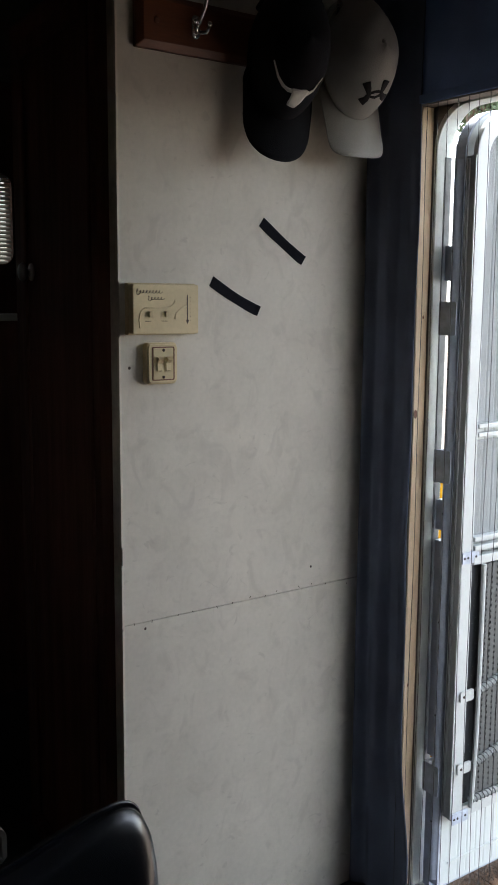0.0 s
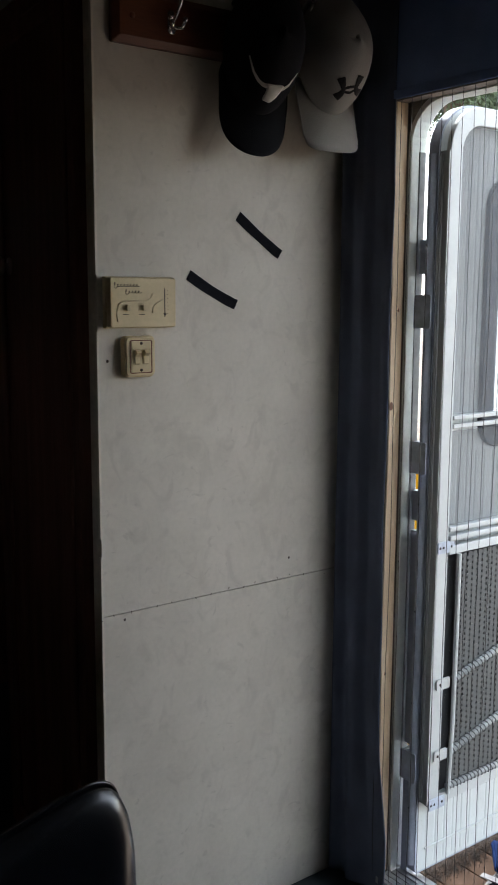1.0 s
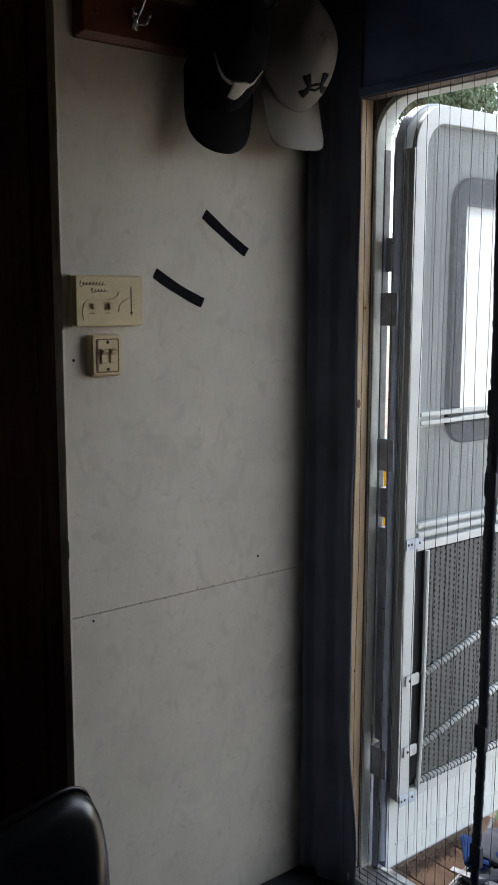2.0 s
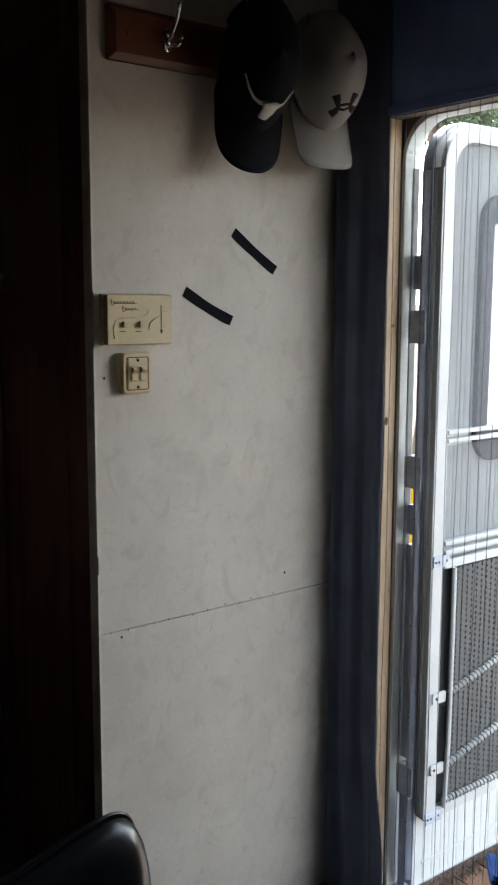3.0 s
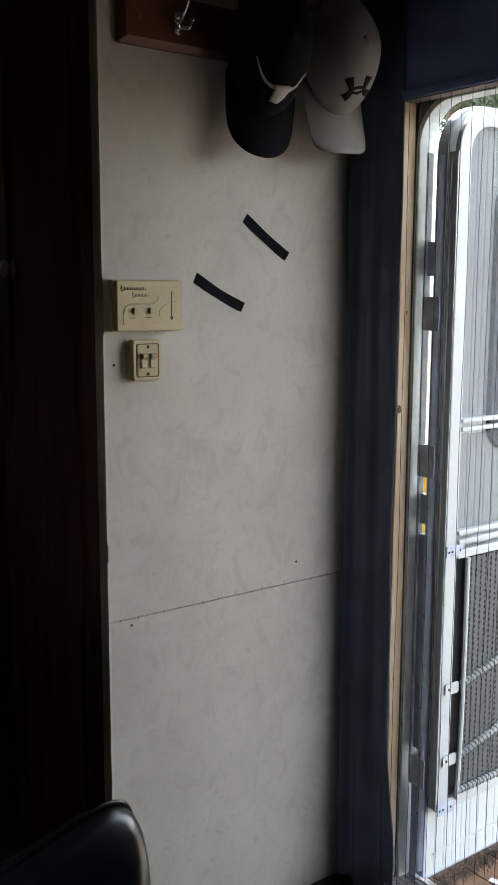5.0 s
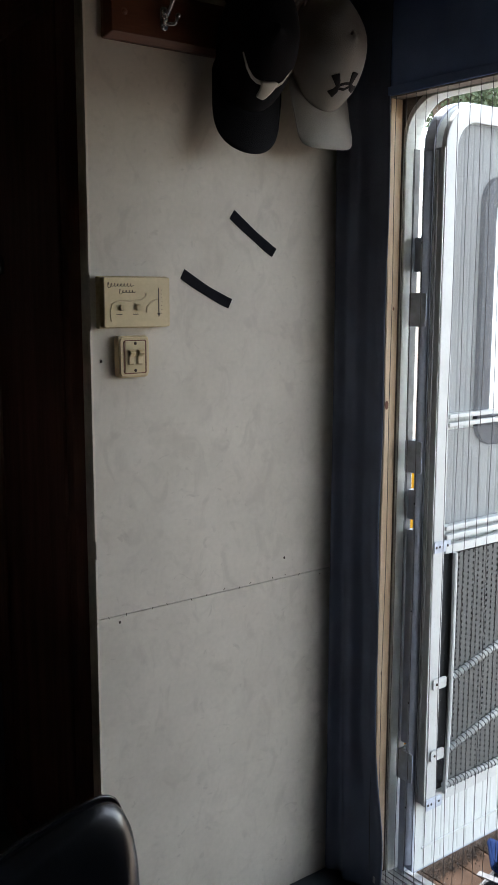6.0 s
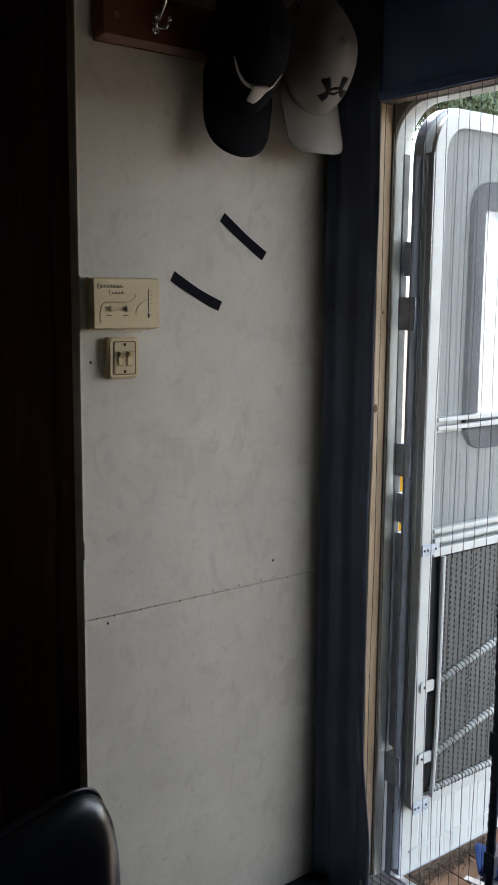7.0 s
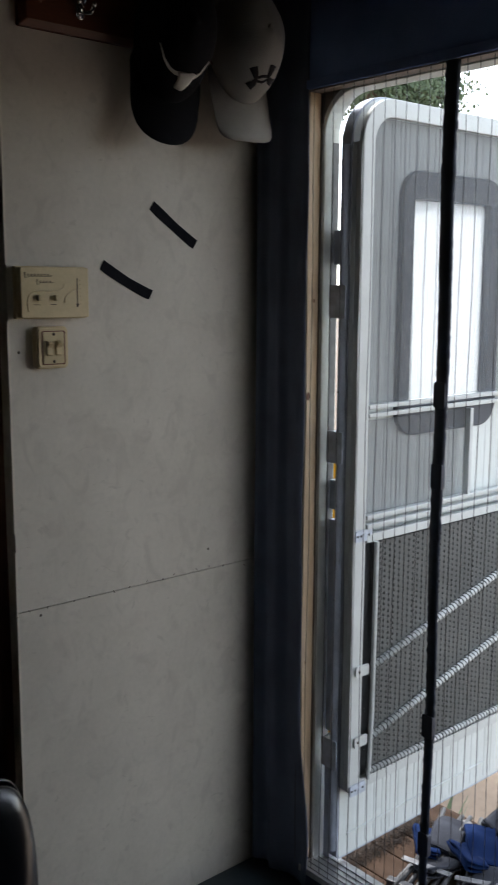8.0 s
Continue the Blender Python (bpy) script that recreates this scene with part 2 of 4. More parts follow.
# ---- the shell of the caravan ----
ROOM_X, ROOM_Y, CEIL_Z = -2.4, -3.6, 2.12
DY0, DY1, DTOP = -0.166, -0.91, 1.815    # door opening
structure = dict(kind="structure")
tagged(part("floor", block(ROOM_X, 0.0, ROOM_Y, 1.65, -0.11, -0.045), M_FLOOR), "dark teal worn vinyl floor of the caravan", "floor", **structure)
tagged(part("ceiling", block(ROOM_X, 0.05, ROOM_Y, 1.65, CEIL_Z, CEIL_Z + 0.05), M_CEIL), "dull beige panelled ceiling", "ceiling", **structure)
tagged(part("wall_south", block(ROOM_X, 0.05, ROOM_Y - 0.05, ROOM_Y, -0.06, CEIL_Z), M_INNER), "brown wood-panelled end wall", "wall", **structure)
# the narrow window in this wall is unseen, added to let fill light in
west = thing("wall_west", "brown wood-panelled side wall with an added window opening", "wall", kind="structure")
WIN_Y0, WIN_Y1, WIN_Z0, WIN_Z1 = -3.0, -2.35, 1.1, 1.55
for y0, y1, z0, z1 in ((ROOM_Y, WIN_Y0, -0.06, CEIL_Z), (WIN_Y1, 1.65, -0.06, CEIL_Z), (WIN_Y0, WIN_Y1, -0.06, WIN_Z0), (WIN_Y0, WIN_Y1, WIN_Z1, CEIL_Z)):
    part("panel", block(ROOM_X - 0.05, ROOM_X, y0, y1, z0, z1), M_INNER, west)
win2 = thing("fill_window", "unseen pale-framed side window added for fill light", "window", (ROOM_X, WIN_Y0, WIN_Z0), kind="structure")
bm = bmesh.new()
ring(bm, "x", rounded(0.0, WIN_Y1 - WIN_Y0, 0.0, WIN_Z1 - WIN_Z0, 0.004), rounded(0.03, WIN_Y1 - WIN_Y0 - 0.03, 0.03, WIN_Z1 - WIN_Z0 - 0.03, 0.05), -0.05, 0.004)
part("window_frame", bm, M_WHITE, win2)
pn = part("pane", block(-0.04, -0.036, 0.02, WIN_Y1 - WIN_Y0 - 0.02, 0.02, WIN_Z1 - WIN_Z0 - 0.02), M_GLASS, win2)
pn.visible_shadow = False

tagged(part("skirting", block(ROOM_X + 0.02, -0.02, ROOM_Y + 0.02, 1.6, -0.52, -0.08), M_HEADER), "dark skirting closing the space under the caravan", "skirting", **structure)

# partition with pale vinyl wallpaper, in two sheets that meet in a level seam
partition = thing("wall_north", "pale grey-beige vinyl papered partition with a level seam", "wall", kind="structure")
SEAM = 0.742
part("core", block(-0.648, -0.001, 0.006, 0.04, -0.045, CEIL_Z), M_EDGE, partition)
part("upper_panel", block(-0.65, -0.001, 0.0, 0.006, SEAM + 0.0005, CEIL_Z), M_WALL, partition, "upper pale wallpaper sheet", bevel=0.001)
part("lower_panel", block(-0.65, -0.001, -0.0012, 0.006, -0.045, SEAM - 0.0004), M_WALL, partition, "lower pale wallpaper sheet", bevel=0.001)
bm = bmesh.new()
for z0, z1 in ((-0.045, 0.735), (0.737, 0.868), (0.906, 1.322), (1.428, CEIL_Z)):
    box(bm, -0.6535, -0.6488, -0.003, 0.006, z0, z1)
part("corner_bead", bm, M_BEAD, partition, "thin chipped white corner bead")
bm = bmesh.new()
rnd = random.Random(4)
for k in range(13):
    x = -0.62 + k * 0.046 + rnd.uniform(-0.012, 0.012)
    z = SEAM + rnd.choice((0.002, 0.003, 0.008, -0.009))
    e = rnd.uniform(-0.004, 0.004)
    tube(bm, ((x, -0.0016, z), (x + e, -0.0016, z - rnd.uniform(0.002, 0.006))), 0.0008, 5)
for x, z in ((-0.63, 1.262), (-0.165, 0.79), (-0.6, 0.728)):
    ball(bm, (x, -0.0012, z), (0.0028, 0.0012, 0.0032), 8)
part("staple", bm, M_BROWN, partition, "small dark staples and nail holes")

# door wall: four pieces round the opening
door_wall = thing("wall_east", "dark navy inner wall round the entry door", "wall", kind="structure")
part("panel", block(0.0, 0.05, -0.150, 1.65, -0.11, CEIL_Z), M_NAVYWALL, door_wall)
part("panel", block(0.0, 0.05, ROOM_Y, DY1 - 0.012, -0.11, CEIL_Z), M_NAVYWALL, door_wall)
part("panel", block(0.0, 0.05, DY1 - 0.012, -0.150, 1.84, CEIL_Z), M_NAVYWALL, door_wall)
part("panel", block(0.0, 0.05, DY1 - 0.012, -0.150, -0.11, -0.005), M_NAVYWALL, door_wall)
part("outer_skin", block(0.05, 0.056, DY0 + 0.02, 1.65, -0.2, CEIL_Z + 0.05), M_DOOR, door_wall, "white aluminium outer skin")
part("outer_skin", block(0.05, 0.056, ROOM_Y, DY1 - 0.02, -0.2, CEIL_Z + 0.05), M_DOOR, door_wall, "white aluminium outer skin")
part("outer_skin", block(0.05, 0.056, DY1 - 0.02, DY0 + 0.02, DTOP + 0.02, CEIL_Z + 0.05), M_DOOR, door_wall, "white aluminium outer skin")

# door frame with round upper corners, through the wall
dframe = thing("door_1", "white aluminium entry door frame with rounded corners", "door frame", kind="structure")
bm = bmesh.new()
ring(bm, "x", rounded(DY1 - 0.004, DY0 + 0.004, -0.004, DTOP - 0.004, (0.004, 0.004, 0.094, 0.094)), rounded(DY1 + 0.006, DY0 - 0.006, 0.012, DTOP - 0.017, (0.01, 0.01, 0.085, 0.085), 8), 0.0235, 0.0665)
part("frame", bm, M_FRAME, dframe, bevel=0.0015)
bm = bmesh.new()
ring(bm, "x", rounded(DY1 - 0.011, DY0 + 0.015, -0.005, 1.838, 0.002), rounded(DY1 - 0.0035, DY0 + 0.0035, -0.0045, DTOP - 0.0045, (0.003, 0.003, 0.0935, 0.0935)), 0.028, 0.049)
part("packing", bm, M_HEADER, dframe, "dark wooden packing round the metal frame")
bm = bmesh.new()
ring(bm, "x", rounded(DY1 - 0.03, DY0 + 0.03, -0.02, DTOP + 0.03, (0.01, 0.01, 0.1, 0.1)), rounded(DY1 + 0.004, DY0 - 0.004, 0.008, DTOP - 0.014, (0.01, 0.01, 0.085, 0.085)), 0.067, 0.071)
part("outer_flange", bm, M_FRAME, dframe)
bm = block(-0.02, 0.075, DY1, DY0, 0.0, 0.016)
for k in range(5):
    box(bm, -0.012 + k * 0.016, -0.006 + k * 0.016, DY1 + 0.01, DY0 - 0.01, 0.016, 0.019)
part("threshold", bm, M_ALU, dframe, "worn ribbed aluminium threshold", bevel=0.001)

# pine liner in the opening, between the room and the metal frame
trim = thing("trim", "raw pine boards lining the entry opening", "trim", kind="structure")
bm = bmesh.new()
zs = [0.016 + i * 1.784 / 18 for i in range(19)]
rows = []
for z in zs:
    w = 0.0016 * math.sin(z * 7) + 0.0008 * math.sin(z * 19)
    rows.append([bm.verts.new(p) for p in ((-0.013 + w, -0.1505, z), (-0.013 + w, -0.1595, z), (-0.0115 + w, -0.161, z), (0.0205, -0.161, z), (0.0205, -0.1505, z))])
for a, b in zip(rows, rows[1:]):
    for i in range(5):
        bm.faces.new((a[i], a[(i + 1) % 5], b[(i + 1) % 5], b[i]))
bm.faces.new(rows[0]), bm.faces.new(rows[-1])
part("side_board", bm, M_PINE, trim)
part("top_board", block(-0.012, 0.0215, DY1 - 0.011, -0.1505, 1.801, 1.811), M_HEADER, trim, bevel=0.001)
part("side_board", block(-0.012, 0.0205, DY1 - 0.011, DY1 - 0.002, 0.016, 1.8), M_PINE, trim, bevel=0.001)
bm = bmesh.new()
for x, z, r in ((-0.006, 1.148, 0.0065), (0.008, 1.36, 0.0028), (-0.002, 0.52, 0.003)):
    ball(bm, (x, -0.161, z), (r * 0.9, 0.0008, r * 1.5), 10)
part("knot", bm, M_RACK, trim, "dark knots in the pine")

# navy curtain drawn aside beside the door, and a valance above it
curtain = thing("door_curtain", "dark navy cloth curtain drawn aside by the entry door", "curtain", (0, -0.08, 0.02))
bm = bmesh.new()
nx, nz = 40, 44
grid = []
for j in range(nz + 1):
    z = -0.05 + 2.15 * j / nz
    bulge = 0.034 * math.exp(-((z - 0.04) / 0.2) ** 2) + 0.002 * math.sin(z * 13)
    wide = 0.156 + bulge + 0.002 * math.sin(z * 5)
    row = []
    for i in range(nx + 1):
        u = i / nx
        fold = 0.0045 * math.sin(u * 11 + 0.6 * math.sin(z * 2)) * (1 - 0.6 * z / 2.1) + 0.001 * math.sin(u * 31 + z)
        bunch = 0.023 * math.exp(-((u * wide - 0.015) / 0.017) ** 2) + 0.012 * math.exp(-((u * wide - 0.075) / 0.022) ** 2)
        row.append(bm.verts.new((-0.019 + fold - bunch * (1 + 0.12 * math.sin(z * 3.1)), 0.072 - u * wide, z)))
    grid.append(row)
for a, b in zip(grid, grid[1:]):
    for i in range(nx):
        bm.faces.new((a[i], a[i + 1], b[i + 1], b[i]))
cl = part("cloth", bm, M_NAVY, curtain, smooth=True)
so = cl.modifiers.new("thick", "SOLIDIFY")
so.thickness = 0.002
valance = thing("valance", "dark navy cloth valance above the entry door", "valance", (0, -0.5, 1.804))
bm = bmesh.new()
prev = None
for i in range(61):
    y = 0.346 - 0.8 * i / 60
    x = -0.016 + 0.002 * math.sin(i * 0.55)
    cur = [bm.verts.new((x, y, z)) for z in (0.0, 0.1, 0.2, 0.31)]
    if prev:
        for k in range(3):
            bm.faces.new((prev[k], prev[k + 1], cur[k + 1], cur[k]))
    prev = cur
vc = part("cloth", bm, M_VALANCE, valance, smooth=True)
part("hem", block(-0.0205, -0.0185, -0.454, 0.346, 0.0, 0.018), M_VALANCE, valance, bevel=0.0005)
so = vc.modifiers.new("thick", "SOLIDIFY")
so.thickness = 0.002

# ---- entry door and its screen door, both open at right angles ----
HX0, HX1, DB, DT = 0.045, 0.705, 0.035, 1.795
DFRONT = -0.236
entry = thing("entry_door", "white ribbed aluminium caravan door standing open", "door", (HX0, -0.22, 0))
entry_off = Vector((-HX0, 0.22, 0))


def shift(bm, off):
    bmesh.ops.translate(bm, verts=bm.verts[:], vec=off)
    return bm


WX0, WX1, WZ0, WZ1 = 0.238, 0.545, 1.112, 1.594
bm = bmesh.new()
ring(bm, "y", rounded(HX0, HX1, DB, DT, (0.01, 0.01, 0.1, 0.1)), rounded(WX0, WX1, WZ0, WZ1, 0.02), -0.2342, -0.206)
part("slab", shift(bm, entry_off), M_DOOR, entry, bevel=0.002)
bm = bmesh.new()
ring(bm, "y", rounded(HX0 - 0.004, HX1 + 0.004, DB - 0.003, DT + 0.004, (0.012, 0.012, 0.104, 0.104)), rounded(HX0 + 0.0005, HX1 - 0.0005, DB + 0.0005, DT - 0.0005, (0.01, 0.01, 0.1, 0.1)), -0.234, -0.2065)
part("edge_channel", shift(bm, entry_off), M_SLATE, entry, "dark grey channel round the door edge")
bm = bmesh.new()
x = HX0 + 0.03
while x < HX1 - 0.03:
    spans = [(DB + 0.012, DT - 0.03 if HX0 + 0.08 < x < HX1 - 0.08 else DT - 0.09)]
    if 0.178 < x < 0.582:
        spans = [(DB + 0.012, 1.04), (1.656, DT - 0.03)]
    for z0, z1 in spans:
        a = [bm.verts.new((x + dx, y, z0)) for dx, y in ((0.0005, -0.2344), (0.004, DFRONT), (0.0265, DFRONT), (0.03, -0.2344))]
        b = [bm.verts.new((v.co.x, v.co.y, z1)) for v in a]
        for i in range(3):
            bm.faces.new((a[i], a[i + 1], b[i + 1], b[i]))
    x += 0.0305
part("ribbed_sheet", shift(bm, entry_off), M_DOOR, entry, "white vertically ribbed inner sheet")
part("kick_rail", shift(block(0.07, 0.62, DFRONT - 0.004, DFRONT, 0.088, 0.093), entry_off), M_DOOR, entry)
bm = bmesh.new()
ring(bm, "y", rounded(0.2, 0.586, 1.045, 1.652, 0.062), rounded(WX0 + 0.004, WX1 - 0.004, WZ0 + 0.004, WZ1 - 0.004, 0.014), -0.247, -0.2)
wfr = part("window_frame", shift(bm, entry_off), M_WINFRAME, entry, "dark grey window surround with round corners", bevel=0.003)
pane = part("pane", shift(block(WX0, WX1, -0.222, -0.218, WZ0, WZ1), entry_off), M_FROST, wfr, "bright frosted window pane")
for z in (1.358, 1.035, 0.303):
    h = bmesh.new()
    slab(h, "x", rounded(-0.2375, -0.188, z - 0.036, z + 0.036, 0.004, 3), 0.0275, 0.0292)
    tube(h, ((0.056, -0.193, z - 0.034), (0.056, -0.193, z + 0.034)), 0.007, 10)
    box(h, 0.0292, 0.056, -0.2, -0.19, z - 0.034, z + 0.034)
    part("hinge", shift(h, entry_off), M_HINGE, entry, "grey painted hinge leaf")
g = bmesh.new()
for z0, z1 in ((0.017, 0.262), (0.345, 0.861), (0.886, 0.954), (1.439, 1.513)):
    box(g, 0.05, 0.074, -0.2, -0.18, z0, z1)
part("door_seal", shift(g, entry_off), M_SLATE, entry, "grey door seal")
# made-up dark strip, tones down the jamb where gap light overexposes it
part("jamb_shade_strip", block(0.047, 0.0665, -0.1735, -0.1722, 0.3, 1.7), M_DULLTUBE, dframe, "added grey strip shading the bright end of the jamb")

bm = bmesh.new()
rows = []
for z in (DB + 0.02, DT - 0.105):
    rows.append([bm.verts.new((0.0408 - 0.011 * math.sin(math.pi * k / 10), -0.2065 - 0.0255 * k / 10, z)) for k in range(11)])
for k in range(10):
    bm.faces.new((rows[0][k], rows[0][k + 1], rows[1][k + 1], rows[1][k]))
bm.faces.new(rows[0]), bm.faces.new(rows[1])
cap_strip = part("edge_bead", shift(bm, entry_off), M_SLATE, entry, "rounded slate grey edge bead")
bm = bmesh.new()
for z in (0.2, 0.46, 0.68, 0.93, 1.16, 1.25, 1.5, 1.63):
    ball(bm, (0.0300, -0.2185, z), (0.0009, 0.0022, 0.0026), 8)
part("rivets", shift(bm, entry_off), M_BLACKPL, cap_strip, "small dark rivets")

screen = thing("screen_door", "white framed insect screen door folded against the entry door", "screen door", (HX0, -0.25, 0))
soff = Vector((-HX0, 0.25, 0))
SY0, SY1 = -0.264, -0.250
bm = bmesh.new()
ring(bm, "y", rounded(HX0 + 0.002, HX1 - 0.002, 0.212, DT - 0.004, (0.006, 0.006, 0.095, 0.095)), rounded(0.083, 0.667, 0.238, 1.752, (0.006, 0.006, 0.06, 0.06)), SY0, SY1)
fr = part("frame", shift(bm, soff), M_WHITE, screen, bevel=0.002)
bm = bmesh.new()
slab(bm, "y", rounded(HX0 - 0.002, HX0 + 0.001, 0.22, DT - 0.1, 0.0005, 2), SY0 + 0.001, -0.237)
part("edge_strip", shift(bm, soff), M_WHITE, screen)
for y in (-0.2395, -0.246):
    bm = bmesh.new()
    tube(bm, ((HX0 - 0.003, y, 0.23), (HX0 - 0.003, y, DT - 0.105)), 0.0021, 8)
    part("edge_lip", shift(bm, soff), M_WHITE, screen, smooth=True)
for z0, z1 in ((0.205, 0.232), (0.822, 0.848)):
    bm = bmesh.new()
    slab(bm, "y", rounded(HX0 + 0.002, 0.1, z0, z1, 0.003, 2), -0.2675, -0.2643)
    bk = part("corner_plate", shift(bm, soff), M_HINGE, screen, "grey riveted corner plate")
    for x in (0.053, 0.064, 0.09):
        bm = bmesh.new()
        ball(bm, (x, -0.2677, (z0 + z1) / 2), (0.0032, 0.0016, 0.0032), 8)
        part("rivet", shift(bm, soff), M_BLACKPL, bk)
for z0, z1, y0 in ((1.121, 1.131, -0.267), (1.102, 1.112, -0.267), (0.868, 0.879, -0.268), (0.847, 0.859, -0.270), (0.815, 0.835, -0.268)):
    part("push_bar", shift(block(0.083, 0.667, y0, -0.252, z0, z1), soff), M_WHITE, screen, bevel=0.002)
part("slider_edge", shift(block(0.452, 0.464, -0.27, -0.254, 0.879, 1.096), soff), M_WHITE, screen, bevel=0.001)
part("mesh", shift(block(0.084, 0.666, -0.2545, -0.2535, 1.132, 1.75), soff), M_SCREEN, screen, "grey insect mesh")
part("mesh", shift(block(0.084, 0.452, -0.2545, -0.2535, 0.88, 1.095), soff), M_SCREEN, screen, "grey insect mesh")
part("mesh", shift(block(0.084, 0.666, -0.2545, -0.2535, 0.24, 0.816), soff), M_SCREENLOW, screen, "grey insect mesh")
# guard grille over the lower part
grille = thing("guard_grille", "white steel guard grille clipped on the screen door", "grille", (0.1, -0.27, 0.24))
goff = Vector((-0.1, 0.27, -0.24))
bm = bmesh.new()
tube(bm, ((0.112, -0.272, 0.815), (0.112, -0.272, 0.6), (0.11, -0.272, 0.4), (0.104, -0.271, 0.235)), 0.0055, 8)
part("upright", shift(bm, goff), M_WHITE, grille)
for name, x0, z0, x1, z1, r in (("sloping_bar", 0.115, 0.515, 0.66, 0.66, 0.0095), ("sloping_bar", 0.113, 0.34, 0.66, 0.48, 0.0095), ("bottom_bar", 0.104, 0.252, 0.66, 0.258, 0.008)):
    bm = bmesh.new()
    tube(bm, ((x0, -0.268, z0), (x1, -0.268, z1)), r, 8)
    sb = part(name, shift(bm, goff), M_WHITE, grille, smooth=True)
    le = math.hypot(x1 - x0, z1 - z0)
    ux, uz = (x1 - x0) / le, (z1 - z0) / le
    # added coil imitates the dark hatch that sheet and net lay over the bar
    turns, rw = int(le / 0.0125), r + 0.0006
    bm = bmesh.new()
    tube(bm, [(x0 + ux * le * k / (turns * 8) - uz * rw * math.cos(k * math.pi / 4), -0.268 - rw * math.sin(k * math.pi / 4), z0 + uz * le * k / (turns * 8) + ux * rw * math.cos(k * math.pi / 4)) for k in range(turns * 8 + 1)], 0.0017, 4)
    part("hatch_coil", shift(bm, goff), M_HATCH, sb, "added grey coil drawing the dark hatch over the bar")
for z in (0.512, 0.338):
    bm = bmesh.new()
    slab(bm, "y", rounded(0.056, 0.1, z - 0.013, z + 0.013, 0.005, 3), -0.2695, -0.2655)
    c = part("clip", shift(bm, goff), M_WHITE, grille)
    bm = bmesh.new()
    ball(bm, (0.067, -0.27, z), (0.0035, 0.002, 0.0035), 8)
    part("screw", shift(bm, goff), M_BROWN, c)
# perforated guard sheet: solid strips with staggered slots between them
verts, faces = [], []


def plate(x0, x1, z0, z1):
    b = len(verts)
    verts.extend((x - 0.1, y + 0.27, z - 0.24) for y in (-0.2655, -0.2635) for x, z in ((x0, z0), (x1, z0), (x1, z1), (x0, z1)))
    faces.extend(tuple(b + i for i in f) for f in ((0, 1, 2, 3), (0, 4, 5, 1), (1, 5, 6, 2), (2, 6, 7, 3), (3, 7, 4, 0)))


COL, ROW = 0.0172, 0.0135
for c in range(32):
    xx = 0.117 + c * COL
    plate(xx, xx + COL - 0.0052, 0.262, 0.812)
    for r in range(41):
        z = 0.262 + r * ROW + (ROW / 2 if c % 2 else 0.0)
        if z < 0.806:
            plate(xx + COL - 0.0052, xx + COL, z, min(z + 0.0068, 0.812))
me = bpy.data.meshes.new("guard_sheet")
me.from_pydata(verts, [], faces)
me.materials.append(M_GUARD)
gs = new("guard_sheet", me)
gs.parent = grille
tagged(gs, "dark grey perforated guard sheet")

# ---- net curtain with magnet seam, hung in the opening ----
net = thing("net_curtain", "sheer dark net door curtain with a black magnet seam", "net curtain", (-0.014, -0.54, 0.02))
bm = bmesh.new()
nrows, prev = 28, None
yy = [0.388 - 0.014 * i for i in range(55)]
for j in range(nrows + 1):
    z = 1.78 * j / nrows
    cur = [bm.verts.new((0.0035 * math.sin(i * math.pi / 2 + 0.4 * math.sin(z * 3)) , y + 0.003 * math.sin(z * 4 + i * 0.3) * (1 - z / 1.9), z)) for i, y in enumerate(yy)]
    if prev:
        for i in range(len(yy) - 1):
            bm.faces.new((prev[i], prev[i + 1], cur[i + 1], cur[i]))
    prev = cur
part("net", bm, M_NET, net, smooth=True)
for k in range(27):
    i = 2 * k
    y = yy[i]
    bm = bmesh.new()
    tube(bm, [(-0.004, y + 0.003 * math.sin(z * 4 + i * 0.3) * (1 - z / 1.9) + 0.0012 * math.sin(z * 11 + k * 2.1), z) for z in (1.78 * j / 20 for j in range(21))], 0.00068, 5)
    part("pleat_thread", bm, M_BLACKPL, net)
bm = bmesh.new()
rnd = random.Random(9)
zz = [1.78 * j / 240 for j in range(241)]
tubepts = [(-0.006, 0.0 + 0.002 * math.sin(z * 9), z) for z in zz]
tube(bm, tubepts, [(0.0098 + 0.007 * z / 1.775) + 0.0022 * rnd.random() ** 2 for z in zz], 8)
for v in bm.verts:
    v.co.x = -0.006 + (v.co.x + 0.006) * 0.45
    v.co.y += 0.0007 * math.sin(v.co.z * 260 + 3 * math.sin(v.co.z * 17))
part("magnet_seam", bm, M_SEAM, net, "black ruffled magnet seam", smooth=True)
for z in (0.2, 0.46, 0.98, 1.14):
    bm = bmesh.new()
    slab(bm, "x", rounded(-0.0135, 0.0135, z, z + 0.05, 0.004, 3), -0.013, -0.0015)
    part("magnet", bm, M_SEAM, net, bevel=0.001)

# ---- dark passage door beside the partition, opened away ----
HING, FREE = Vector((-0.668, 0.052, 0)), Vector((-0.612, 0.60, 0))
ang = math.atan2(FREE.y - HING.y, FREE.x - HING.x)
pdoor = thing("passage_door", "dark walnut veneer passage door standing open", "door", HING)
pdoor.rotation_euler = (0, 0, ang)
W = (FREE - HING).length
part("leaf", block(0.0, W, -0.03, 0.0, 0.015, 2.02), M_DARKWOOD, pdoor, bevel=0.002)
